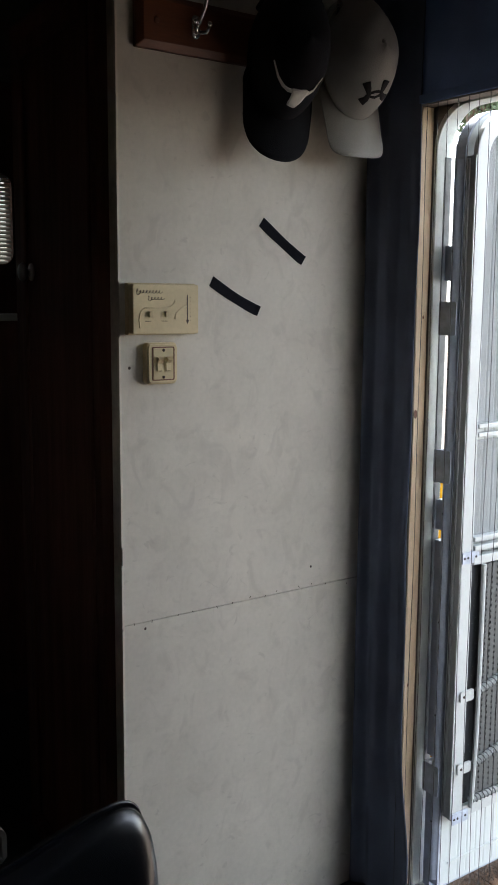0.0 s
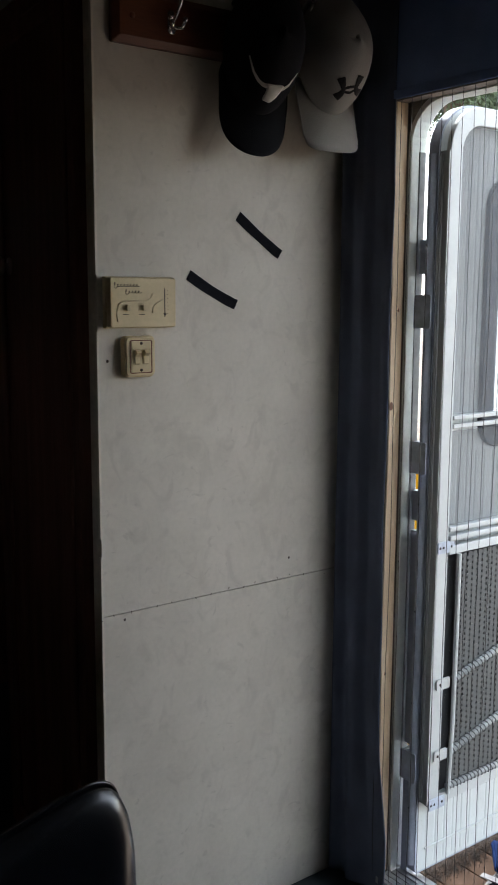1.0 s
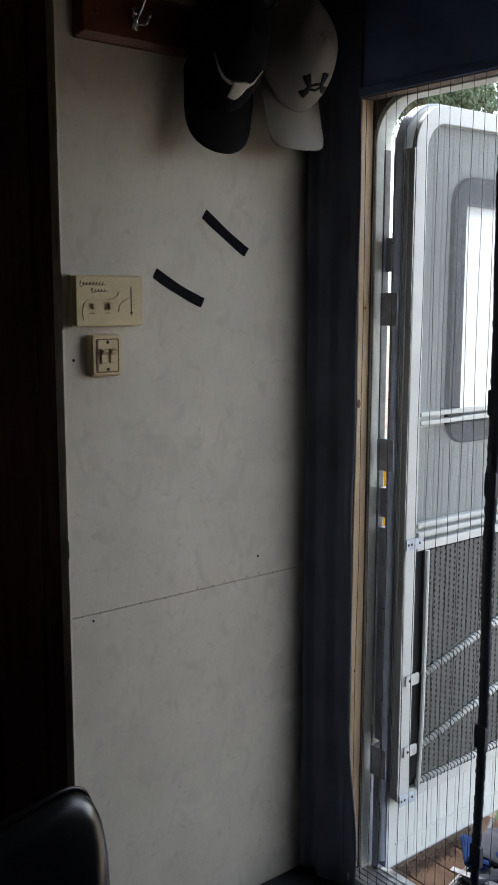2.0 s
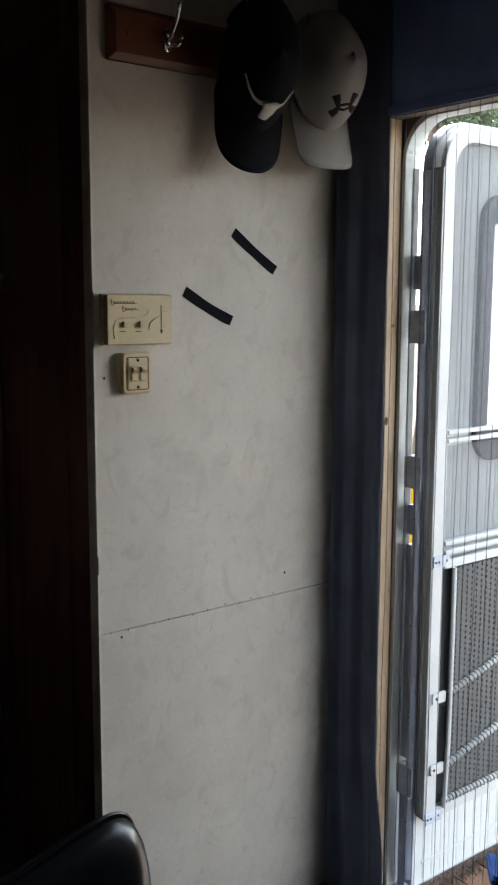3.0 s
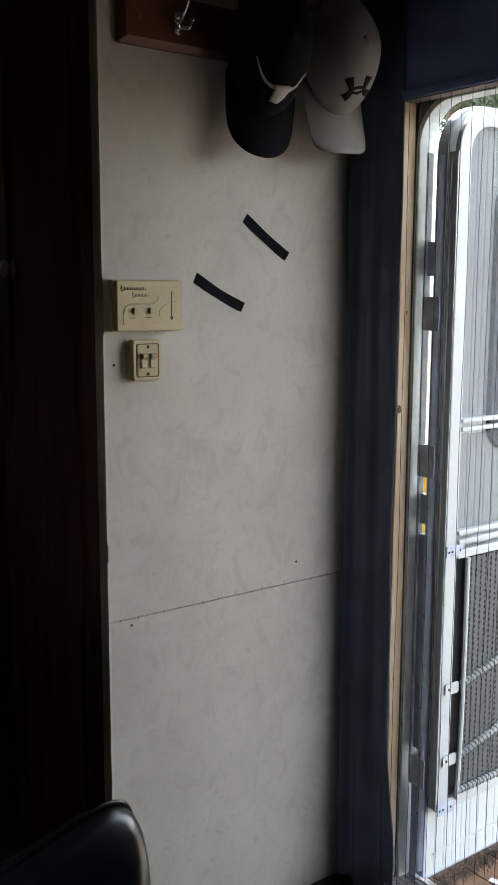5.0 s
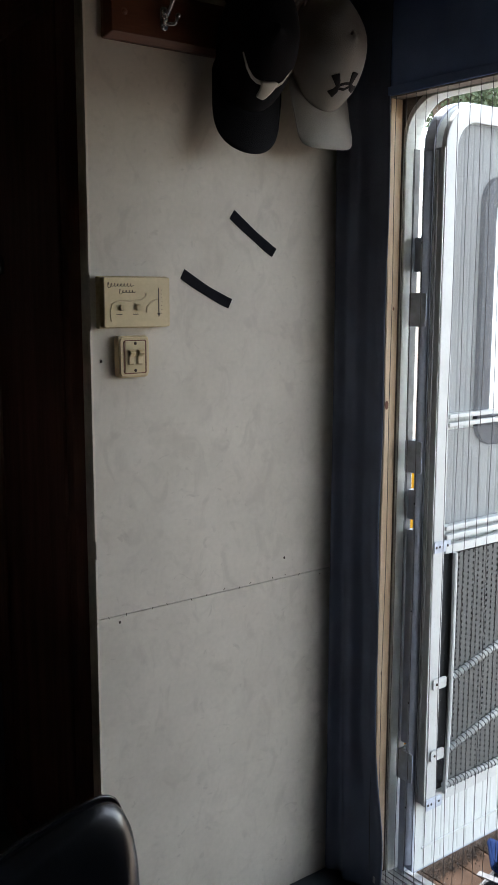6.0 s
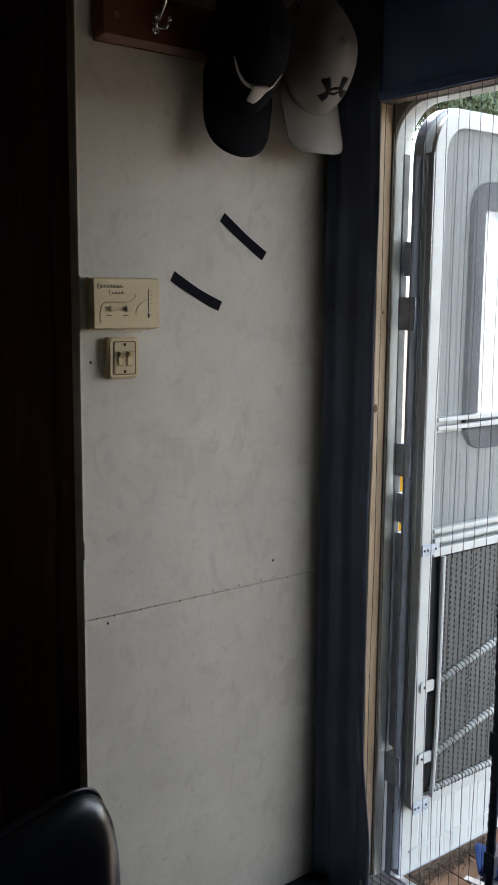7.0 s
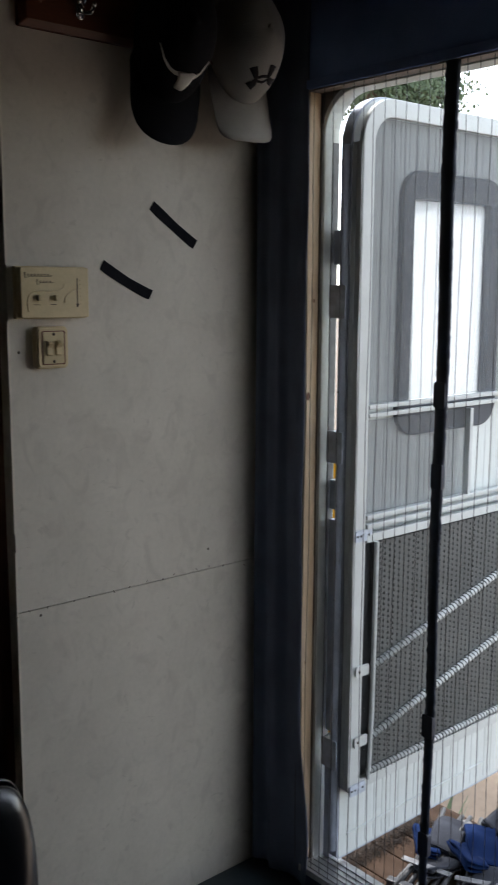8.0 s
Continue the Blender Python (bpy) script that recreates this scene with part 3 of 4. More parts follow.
for x0, x1, z0, z1 in ((0.03, 0.07, 0.06, 1.97), (W - 0.1, W - 0.07, 0.06, 1.97), (0.07, W - 0.1, 1.93, 1.97), (0.07, W - 0.1, 0.06, 0.1)):
    part("moulding", block(x0, x1, 0.0, 0.008, z0, z1), M_DARKWOOD, pdoor, bevel=0.003)
for s in (1, -1):
    bm = bmesh.new()
    tube(bm, [(W - 0.13, (0.0 if s > 0 else -0.03) + s * d, 1.455) for d in (0.0, 0.004, 0.005, 0.014, 0.017, 0.023, 0.029, 0.032)],
         [0.02, 0.02, 0.008, 0.008, 0.018, 0.022, 0.018, 0.006], 16)
    part("knob", bm, M_KNOB, pdoor, "round brushed metal knob", smooth=True)
# rear room: walls and a small window with blinds
BY = 1.6
rear = thing("wall_rear", "dark brown panelled wall of the rear room", "wall", kind="structure")
wx0, wx1, wz0, wz1 = -0.86, -0.205, 1.5, 1.83
for a in ((ROOM_X, wx0, -0.06, CEIL_Z), (wx1, 0.0, -0.06, CEIL_Z), (wx0, wx1, -0.06, wz0), (wx0, wx1, wz1, CEIL_Z)):
    part("panel", block(a[0], a[1], BY, BY + 0.05, a[2], a[3]), M_DARKWOOD, rear)
win = thing("window_1", "small rear window with a half-closed blind", "window", (0, BY, wz0), kind="structure")
bm = bmesh.new()
ring(bm, "y", rounded(wx0 - 0.02, wx1 + 0.02, -0.02, wz1 - wz0 + 0.02, 0.05), rounded(wx0 + 0.012, wx1 - 0.012, 0.012, wz1 - wz0 - 0.012, 0.04), -0.012, 0.05)
part("window_frame", bm, M_DARKWOOD, win)
part("pane", block(wx0, wx1, 0.032, 0.034, 0, wz1 - wz0), M_TINT, win, "dark tinted glass")
blind = thing("venetian_blind", "off-white mini blind with tilted slats", "blind", (0, BY, wz0))
z = 0.012
sl = None
while z < wz1 - wz0 - 0.012:
    if sl is None:
        bm = bmesh.new()
        v = [bm.verts.new(p) for p in ((wx0 + 0.015, -0.008, 0.0), (wx1 - 0.015, -0.008, 0.0), (wx1 - 0.015, -0.001, 0.0075), (wx0 + 0.015, -0.001, 0.0075), (wx1 - 0.015, 0.008, 0.0128), (wx0 + 0.015, 0.008, 0.0128))]
        bm.faces.new(v[:4]), bm.faces.new((v[3], v[2], v[4], v[5]))
        sl = part("slat", bm, M_SLAT, blind)
        sl.location.z = z
    else:
        o = sl.copy()
        scene.collection.objects.link(o)
        o.location.z = z
    z += 0.0145
shelf = thing("shelf", "narrow pale shelf below the rear window", "shelf", (-0.35, BY, 1.33))
part("board", block(-0.4, 0.16, -0.09, -0.001, -0.012, 0.012), M_BEAD, shelf, bevel=0.003)

# ---- on the partition ----
th = thing("thermostat", "aged beige plastic wall thermostat with two sliders", "thermostat", (-0.562, -0.0005, 1.376))
bm = block(-0.077, 0.077, -0.012, 0.0, -0.05, 0.05)
part("back_plate", bm, M_BEIGE, th, bevel=0.002)
bm = bmesh.new()
slab(bm, "y", rounded(-0.075, 0.073, -0.048, 0.048, 0.004, 4), -0.03, -0.012)
part("cover", bm, M_BEIGE, th, bevel=0.002, seg=3)
bm = bmesh.new()
tube(bm, ((-0.060, -0.0303, -0.036), (-0.062, -0.0303, -0.02), (-0.058, -0.0303, -0.004), (-0.048, -0.0303, 0.003), (-0.02, -0.0303, 0.003), (0.005, -0.0303, 0.004), (0.016, -0.0303, 0.010), (0.018, -0.0303, 0.018)), 0.0013, 6)
tube(bm, ((0.018, -0.0303, -0.02), (0.02, -0.0303, -0.008), (0.03, -0.0303, 0.0), (0.044, -0.0303, 0.006)), 0.0013, 6)
part("raised_line", bm, M_BEIGE, th, smooth=True)
bm = bmesh.new()
for x0, x1, z, a, loops in ((-0.068, -0.012, 0.033, 0.0036, 8), (-0.043, -0.008, 0.0205, 0.003, 5)):
    n = loops * 12
    tube(bm, [(x0 + (x1 - x0) * i / n + 0.0024 * math.cos(i * math.pi / 6) + 0.3 * a * math.sin(i * math.pi / 6), -0.0304, z + a * (1.6 if i < 12 else 0.7) * math.sin(i * math.pi / 6)) for i in range(n + 1)], 0.00055, 4)
part("print", bm, M_BROWN, th, "dark unreadable script print")
bm = block(0.0455, 0.0475, -0.0306, -0.0295, -0.028, 0.028)
v = [bm.verts.new(p) for p in ((0.0425, -0.0307, -0.021), (0.0505, -0.0307, -0.021), (0.0465, -0.0307, -0.029))]
bm.faces.new(v)
for k in range(7):
    box(bm, 0.052, 0.0545, -0.0304, -0.0298, -0.022 + k * 0.0075, -0.0213 + k * 0.0075)
part("scale", bm, M_BROWN, th, "dark slot with a row of ticks")
for x in (-0.041, -0.005):
    sw = part("slider_slot", block(x - 0.009, x + 0.009, -0.0305, -0.029, -0.0155, -0.005), M_BEIGE2, th)
    part("slider", block(x - 0.001, x + 0.007, -0.0365, -0.0306, -0.0155, -0.004), M_BEIGE2, sw, bevel=0.0012)
    part("mark", block(x - 0.0075, x + 0.0055, -0.0304, -0.0299, -0.0235, -0.0222), M_BROWN, sw)
    # thin dark strip paints the shade beside the slider
    part("painted_shade", block(x + 0.0072, x + 0.009, -0.0308, -0.0306, -0.0145, -0.0045), M_BROWN, sw)

ls = thing("light_switch", "aged beige double toggle light switch", "switch", (-0.566, -0.0005, 1.27))
bm = bmesh.new()
slab(bm, "y", rounded(-0.035, 0.035, -0.041, 0.041, 0.009, 4), -0.016, 0.0)
part("box", bm, M_BEIGE, ls, bevel=0.002)
bm = bmesh.new()
slab(bm, "y", rounded(-0.0325, 0.0325, -0.038, 0.038, 0.008, 4), -0.021, -0.016)
pl = part("plate", bm, M_BEIGE, ls, bevel=0.0015)
# no recess here: a raised dark ring paints the groove's shade
bm = bmesh.new()
ring(bm, "y", rounded(-0.0255, 0.0255, -0.033, 0.033, 0.004, 4), rounded(-0.0235, 0.0235, -0.031, 0.031, 0.003, 4), -0.0222, -0.021)
part("rim", bm, M_RACK, pl, "dark ring painting the shaded groove")
bm = bmesh.new()
slab(bm, "y", rounded(-0.0225, 0.0225, -0.031, 0.031, 0.003, 4), -0.0228, -0.021)
part("insert", bm, M_BEIGE2, pl, bevel=0.0008)
for x in (-0.0105, 0.0095):
    bm = block(x - 0.0068, x + 0.0068, -0.0235, -0.0225, -0.017, 0.015)
    rk = part("rocker_well", bm, M_BEIGE2, ls)
    bm = bmesh.new()
    v = [bm.verts.new((x + dx, y, z)) for dx in (-0.0056, 0.0056) for y, z in ((-0.0236, -0.016), (-0.0265, -0.013), (-0.0262, 0.001), (-0.0345, 0.008), (-0.030, 0.0125), (-0.0236, 0.0142))]
    for i in range(6):
        bm.faces.new((v[i], v[(i + 1) % 6], v[6 + (i + 1) % 6], v[6 + i]))
    bm.faces.new(v[:6]), bm.faces.new(v[6:])
    part("toggle", bm, M_BEIGE, rk, bevel=0.0008)
for z in (0.0265, -0.0265):
    bm = bmesh.new()
    ball(bm, (0.0, -0.0232, z), (0.0032, 0.0016, 0.0032), 12)
    part("screw", bm, M_BROWN, ls, "dark brown screw")

def tape(x0, z0, x1, z1, bend):
    """Strip of tape from its upper to its lower end."""
    t = thing("tape_strip", "short strip of black tape stuck slantwise on the wall", "tape", ((x0 + x1) / 2, -0.0003, (z0 + z1) / 2), "tape strips on the wall")
    a, b = Vector((x0 - x1, z0 - z1)) / 2, Vector((x1 - x0, z1 - z0)) / 2
    nrm = Vector((-(b - a).y, (b - a).x)).normalized()
    bm = bmesh.new()
    n, rows = 14, []
    for i in range(n + 1):
        u = i / n
        c = a.lerp(b, u) + nrm * (bend * (4 * u * (1 - u)) - bend * 0.5)
        w = 0.0108 + 0.0004 * math.sin(u * 9)
        y = -0.0011 - (0.002 * max(0, u - 0.93) / 0.07)
        rows.append([bm.verts.new((c.x + nrm.x * w * s, yy_, c.y + nrm.y * w * s)) for s, yy_ in ((-1, y), (1, y), (1, y + 0.001), (-1, y + 0.001))])
    for p, q in zip(rows, rows[1:]):
        for i in range(4):
            bm.faces.new((p[i], p[(i + 1) % 4], q[(i + 1) % 4], q[i]))
    bm.faces.new(rows[0]), bm.faces.new(rows[-1])
    part("strip", bm, M_TAPE, t)


tape(-0.3145, 1.556, -0.202, 1.479, -0.0015)
tape(-0.44, 1.431, -0.321, 1.370, -0.003)

rack = thing("coat_rack", "red-brown stained wooden coat rack with chrome hooks", "coat rack", (-0.34, -0.0005, 1.91))
bm = bmesh.new()
o1, o2 = rounded(-0.275, 0.275, -0.05, 0.05, 0.003, 2), rounded(-0.262, 0.262, -0.037, 0.037, 0.003, 2)
la = [bm.verts.new((a, 0.0, b)) for a, b in o1]
lb = [bm.verts.new((a, -0.010, b)) for a, b in o1]
lc = [bm.verts.new((a, -0.02, b)) for a, b in o2]
for p, q in ((la, lb), (lb, lc)):
    for i in range(len(la)):
        bm.faces.new((p[i], p[(i + 1) % len(la)], q[(i + 1) % len(la)], q[i]))
bm.faces.new(la), bm.faces.new(lc)
part("board", bm, M_RACK, rack, bevel=0.0012)
for x in (-0.235, 0.235):
    bm = bmesh.new()
    ball(bm, (x, -0.02, 0.0), (0.006, 0.003, 0.006), 12)
    part("screw_plug", bm, M_RACK, rack)
for x in (-0.15, 0.01, 0.165):
    bm = bmesh.new()
    slab(bm, "y", rounded(x - 0.009, x + 0.009, -0.022, 0.022, 0.008, 5), -0.023, -0.02)
    hk = part("hook", bm, M_CHROME, rack, "polished chrome double hook", smooth=False, bevel=0.001)
    bm = bmesh.new()
    tube(bm, ((x, -0.022, 0.004), (x + 0.001, -0.034, 0.006), (x + 0.003, -0.05, 0.03), (x + 0.005, -0.06, 0.062), (x + 0.006, -0.066, 0.085)), [0.006, 0.005, 0.0042, 0.004, 0.0045], 10)
    ball(bm, (x + 0.006, -0.066, 0.088), 0.008)
    part("upper_arm", bm, M_CHROME, hk, smooth=True)
    for s in (-1, 1):
        bm = bmesh.new()
        tube(bm, ((x, -0.022, -0.004), (x + s * 0.004, -0.034, -0.012), (x + s * 0.011, -0.043, -0.012), (x + s * 0.016, -0.046, 0.0)), [0.005, 0.0045, 0.004, 0.0035], 10)
        ball(bm, (x + s * 0.016, -0.046, 0.003), 0.0055)
        part("lower_prong", bm, M_CHROME, hk, smooth=True)


def cap(label, at, m_cloth, m_logo, logo, yaw, tilt, lean, size=1.0, squash=1.0, square=0.0, tall=1.0, peak=0.0):
    """Baseball cap hung by its strap: local -y is out of the crown, local -z the way the brim points."""
    c = thing("baseball_cap", label, "cap", at, "caps on the rack")
    c.rotation_euler = (radians(tilt), radians(lean), radians(yaw))
    A, L, H = 0.086 * size * squash, 0.104 * size, 0.105 * size
    bm = bmesh.new()
    nu, nv = 48, 14
    rows = []
    for j in range(nv + 1):
        w = math.pi / 2 * j / nv
        row = []
        for i in range(nu):
            a = 2 * math.pi * i / nu
            seam = 1 - 0.012 * max(0, 1 - abs((a / (2 * math.pi) * 6 + 0.5) % 1 - 0.5) * 14) * math.cos(w)
            front = max(0, -math.sin(a))
            rr = math.cos(w) ** (0.72 + 0.4 * front) * seam
            dent = 1 + 0.02 * math.sin(3 * a + 1) * math.sin(2 * w)
            row.append(bm.verts.new((A * rr * math.cos(a) * dent * (1 - peak * max(0, math.sin(a)) ** 2), -H * math.sin(w) * (1 + 0.08 * front), L * rr * math.sin(a) * dent * (tall if i < nu / 2 else 1))))
        rows.append(row)
    for p, q in zip(rows, rows[1:]):
        for i in range(nu):
            bm.faces.new((p[i], p[(i + 1) % nu], q[(i + 1) % nu], q[i]))
    bmesh.ops.remove_doubles(bm, verts=bm.verts[:], dist=0.0004)
    cr = part("crown", bm, m_cloth, c, smooth=True)
    so = cr.modifiers.new("thick", "SOLIDIFY")
    so.thickness, so.offset = 0.002, -1
    bm = bmesh.new()
    rows, n = [], 26
    for j in range(9):
        v = j / 8
        row = []
        for i in range(n + 1):
            s = -1 + 2 * i / n
            a = s * radians(80)
            inner = Vector((A * math.sin(a), -L * math.cos(a))) * (0.9 + 0.1 * min(1, 3 * v))
            reach = 0.072 * size * (1 - abs(s) ** 2.8) ** 0.5 if abs(s) < 1 else 0
            x = inner.x * (1 - 0.06 * square * v)
            end = -(L + 0.072 * size) * (1 - 0.05 * s * s - 0.16 * abs(s) ** 7)
            z = (inner.y - reach * v) * (1 - square) + (inner.y * (1 - v) + end * v) * square
            bow = 0.030 * (x / A) ** 2 - 0.004 - 0.012 * v
            row.append(bm.verts.new((x, bow, z)))
        rows.append(row)
    for p, q in zip(rows, rows[1:]):
        for i in range(n):
            if (p[i].co - q[i].co).length + (p[i + 1].co - q[i + 1].co).length > 1e-6:
                bm.faces.new((p[i], p[i + 1], q[i + 1], q[i]))
    br = part("brim", bm, m_cloth, c, smooth=True)
    so = br.modifiers.new("thick", "SOLIDIFY")
    so.thickness = 0.003
    bm = bmesh.new()
    ball(bm, (0, -H * 1.01, 0), (0.007, 0.004, 0.007), 12)
    part("button", bm, m_cloth, c, smooth=True)
    bm = bmesh.new()
    tube(bm, [(A * 0.99 * math.cos(a), 0.0, tall * L * 0.99 * math.sin(a)) for a in (math.pi * (0.2 + 0.6 * k / 14) for k in range(15))], 0.006, 8)
    part("strap", bm, m_cloth, c, smooth=True)

    def on_front(x, h):
        """Point on the front panel: x across, h from brim to button."""
        w = (h * 1.15 + 0.027) / (0.16 * size) * math.pi / 2
        a = -math.pi / 2 + 1.4 * x / (A * 1.05)
        front = max(0, -math.sin(a))
        rr = math.cos(w) ** (0.72 + 0.4 * front)
        return Vector((A * rr * math.cos(a), -H * math.sin(w) * (1 + 0.08 * front), L * rr * math.sin(a))) * 1.012

    bm = bmesh.new()
    for line, r0, r1 in logo:
        pts = [on_front(x, h) for x, h in line]
        n = len(pts)
        waist = r1 < 0  # a negative second radius is the waist between two thick ends
        first = len(bm.verts)
        tube(bm, pts, [1.2 * (abs(r1) + (r0 - abs(r1)) * abs(2 * i / (n - 1) - 1) if waist else r0 + (r1 - r0) * i / (n - 1)) for i in range(n)], 8)
        for k, v in enumerate(list(bm.verts)[first:]):   # press the stitching flat on the cloth
            p = pts[k // 8]
            nrm = Vector((p.x / A ** 2, p.y / H ** 2, p.z / L ** 2)).normalized()
            v.co -= nrm * (v.co - p).dot(nrm) * 0.78
    part("emblem", bm, m_logo, c, "embroidered emblem", smooth=True)
    return c


HORNS = [(((0.006, 0.051), (0.006, 0.044), (0.004, 0.034), (0.001, 0.025), (0.000, 0.021)), 0.0155, 0.0072),
         (((0.000, 0.046), (0.018, 0.044)), 0.0052, 0.0044), (((0.012, 0.046), (-0.008, 0.046)), 0.0052, 0.0044),
         (((0.014, 0.046), (0.024, 0.042), (0.036, 0.043), (0.046, 0.048), (0.058, 0.047)), 0.0040, 0.0014),
         (((-0.002, 0.047), (-0.016, 0.045), (-0.028, 0.045), (-0.042, 0.048), (-0.062, 0.054)), 0.0042, 0.0014)]
ARCS = [(((-0.023, 0.063), (-0.0165, 0.055), (-0.0125, 0.047), (-0.0155, 0.039), (-0.022, 0.031)), 0.0076, -0.0038),
        (((0.023, 0.063), (0.0165, 0.055), (0.0125, 0.047), (0.0155, 0.039), (0.022, 0.031)), 0.0076, -0.0038),
        (((-0.0125, 0.049), (0.0, 0.052), (0.0125, 0.049)), 0.0026, 0.0026), (((-0.0125, 0.044), (0.0, 0.042), (0.0125, 0.044)), 0.0026, 0.0026)]
ARCS = [(tuple((x - 0.004 - 0.3 * (h - 0.047), h - 0.003 + 0.3 * x) for x, h in line), a, b) for line, a, b in ARCS]   # turned on the crown
cap("black cotton baseball cap with a white embroidered emblem", (-0.302, -0.055, 1.871), M_CAPB, M_THREADW, HORNS, -16, -9, 8, 1.2, 0.76, 0.45, 1.22, 0.15)
cap("light grey cotton baseball cap with a black embroidered emblem", (-0.126, -0.06, 1.886), M_CAPG, M_THREADB, ARCS, -8, -9, -1, 1.14, 0.76, 0.9, 1.12, 0.4)

# ---- black leather armchair in front of the partition ----
chair = thing("armchair", "shiny black leather chair with a tall padded back", "armchair", (-1.383, -1.045, 0.062))
chair.rotation_euler = (0, 0, radians(20))


def cushion(x0, x1, y0, y1, z0, z1, p=4.0, nu=36, nv=18):
    """Padded block: a superellipsoid."""
    bm = bmesh.new()
    c = Vector(((x0 + x1) / 2, (y0 + y1) / 2, (z0 + z1) / 2))
    h = Vector(((x1 - x0) / 2, (y1 - y0) / 2, (z1 - z0) / 2))
    f = lambda v: math.copysign(abs(v) ** (2 / p), v)
    rows = []
    for j in range(nv + 1):
        w = -math.pi / 2 + math.pi * j / nv
        rows.append([bm.verts.new((c.x + h.x * f(math.cos(w)) * f(math.cos(a)), c.y + h.y * f(math.cos(w)) * f(math.sin(a)), c.z + h.z * f(math.sin(w)))) for a in (2 * math.pi * i / nu for i in range(nu))])
    for p_, q in zip(rows, rows[1:]):
        for i in range(nu):
            bm.faces.new((p_[i], p_[(i + 1) % nu], q[(i + 1) % nu], q[i]))
    bmesh.ops.remove_doubles(bm, verts=bm.verts[:], dist=0.0005)
    return bm


def pillow(hx, hy, hz, c, e=0.22, nu=64, nv=20, taper=0.0):
    """Padded panel: square outline in x, z and a round section in y."""
    bm = bmesh.new()
    f = lambda v: math.copysign(abs(v) ** e, v)
    rows = []
    for j in range(nv + 1):
        w = -math.pi / 2 + math.pi * j / nv
        k = max(0.0, math.cos(w)) ** 0.4
        rows.append([bm.verts.new((c[0] + hx * k * f(math.cos(a)) * (1 - taper * f(math.sin(a))), c[1] + hy * math.sin(w), c[2] + hz * k * f(math.sin(a)))) for a in (2 * math.pi * i / nu for i in range(nu))])
    for p_, q in zip(rows, rows[1:]):
        for i in range(nu):
            bm.faces.new((p_[i], p_[(i + 1) % nu], q[(i + 1) % nu], q[i]))
    bmesh.ops.remove_doubles(bm, verts=bm.verts[:], dist=0.0005)
    return bm


part("back", pillow(0.262, 0.058, 0.37, (0.0, 0.0, 0.538), e=0.14, taper=0.012), M_LEATHER, chair, smooth=True)
bm = bmesh.new()
f7 = lambda v: math.copysign(abs(v) ** 0.14, v)
tube(bm, [(0.2625 * f7(math.cos(a)) * (1 - 0.012 * f7(math.sin(a))), 0.0, 0.538 + 0.3705 * f7(math.sin(a))) for a in (math.pi * (k / 90) for k in range(91))], 0.003, 6)
part("piping", bm, M_LEATHER, chair, smooth=True)
part("seat", cushion(-0.26, 0.26, -0.5, -0.05, 0.24, 0.4, 4.0), M_LEATHER, chair, smooth=True)
for sx in (-0.22, 0.22):
    for sy in (-0.45, 0.0):
        bm = bmesh.new()
        tube(bm, ((sx, sy, -0.107), (sx, sy, 0.26)), [0.018, 0.024], 10)
        part("leg", bm, M_BLACKPL, chair)
box_ = thing("bin", "tall black plastic bin with a white rimmed lid", "bin", (-1.26, -0.72, 0.452))
part("body", block(-0.075, 0.045, -0.02, 0.15, -0.497, 0.352), M_BLACKPL, box_, "black plastic body", bevel=0.006)
bm = bmesh.new()
ring(bm, "y", rounded(-0.09, 0.069, 0.365, 0.4, (0.002, 0.002, 0.012, 0.012), 6), rounded(-0.085, 0.064, 0.36, 0.395, (0.002, 0.002, 0.009, 0.009), 6), -0.036, -0.02)
part("rim", bm, M_BEAD, box_, "white plastic rim", bevel=0.001)
part("face", block(-0.084, 0.0635, -0.03, -0.022, 0.352, 0.3945), M_DUSK, box_, "dusky blue face")

# ---- outside: ground, step, clutter, tree ----
bm = bmesh.new()
bmesh.ops.create_grid(bm, x_segments=60, y_segments=60, size=1.0)
for v in bm.verts:
    v.co.x, v.co.y = math.copysign(abs(v.co.x) ** 3, v.co.x) * 900, math.copysign(abs(v.co.y) ** 3, v.co.y) * 900
    v.co.z = -0.5 + 0.02 * noise.noise(Vector((v.co.x, v.co.y, 0)) * 0.8)
tagged(part("ground", bm, M_GROUND, smooth=True), "pale sandy bare ground outside the caravan", "ground", **structure)
deck = thing("deck", "low brown wooden deck below the entry door", "deck", (0.1, -0.5, -0.5), kind="structure")
for k in range(6):
    bm = block(0.0, 0.1, -1.4, 0.86, -0.028, 0.0)
    part("plank", bm, M_DECK, deck, bevel=0.003).location = (-0.02 + k * 0.1035, 0.0, 0.35)
for y in (-0.6, 0.3, 0.85):
    part("joist", block(-0.02, 0.58, y - 0.03, y + 0.03, 0.0, 0.321), M_DECK, deck)


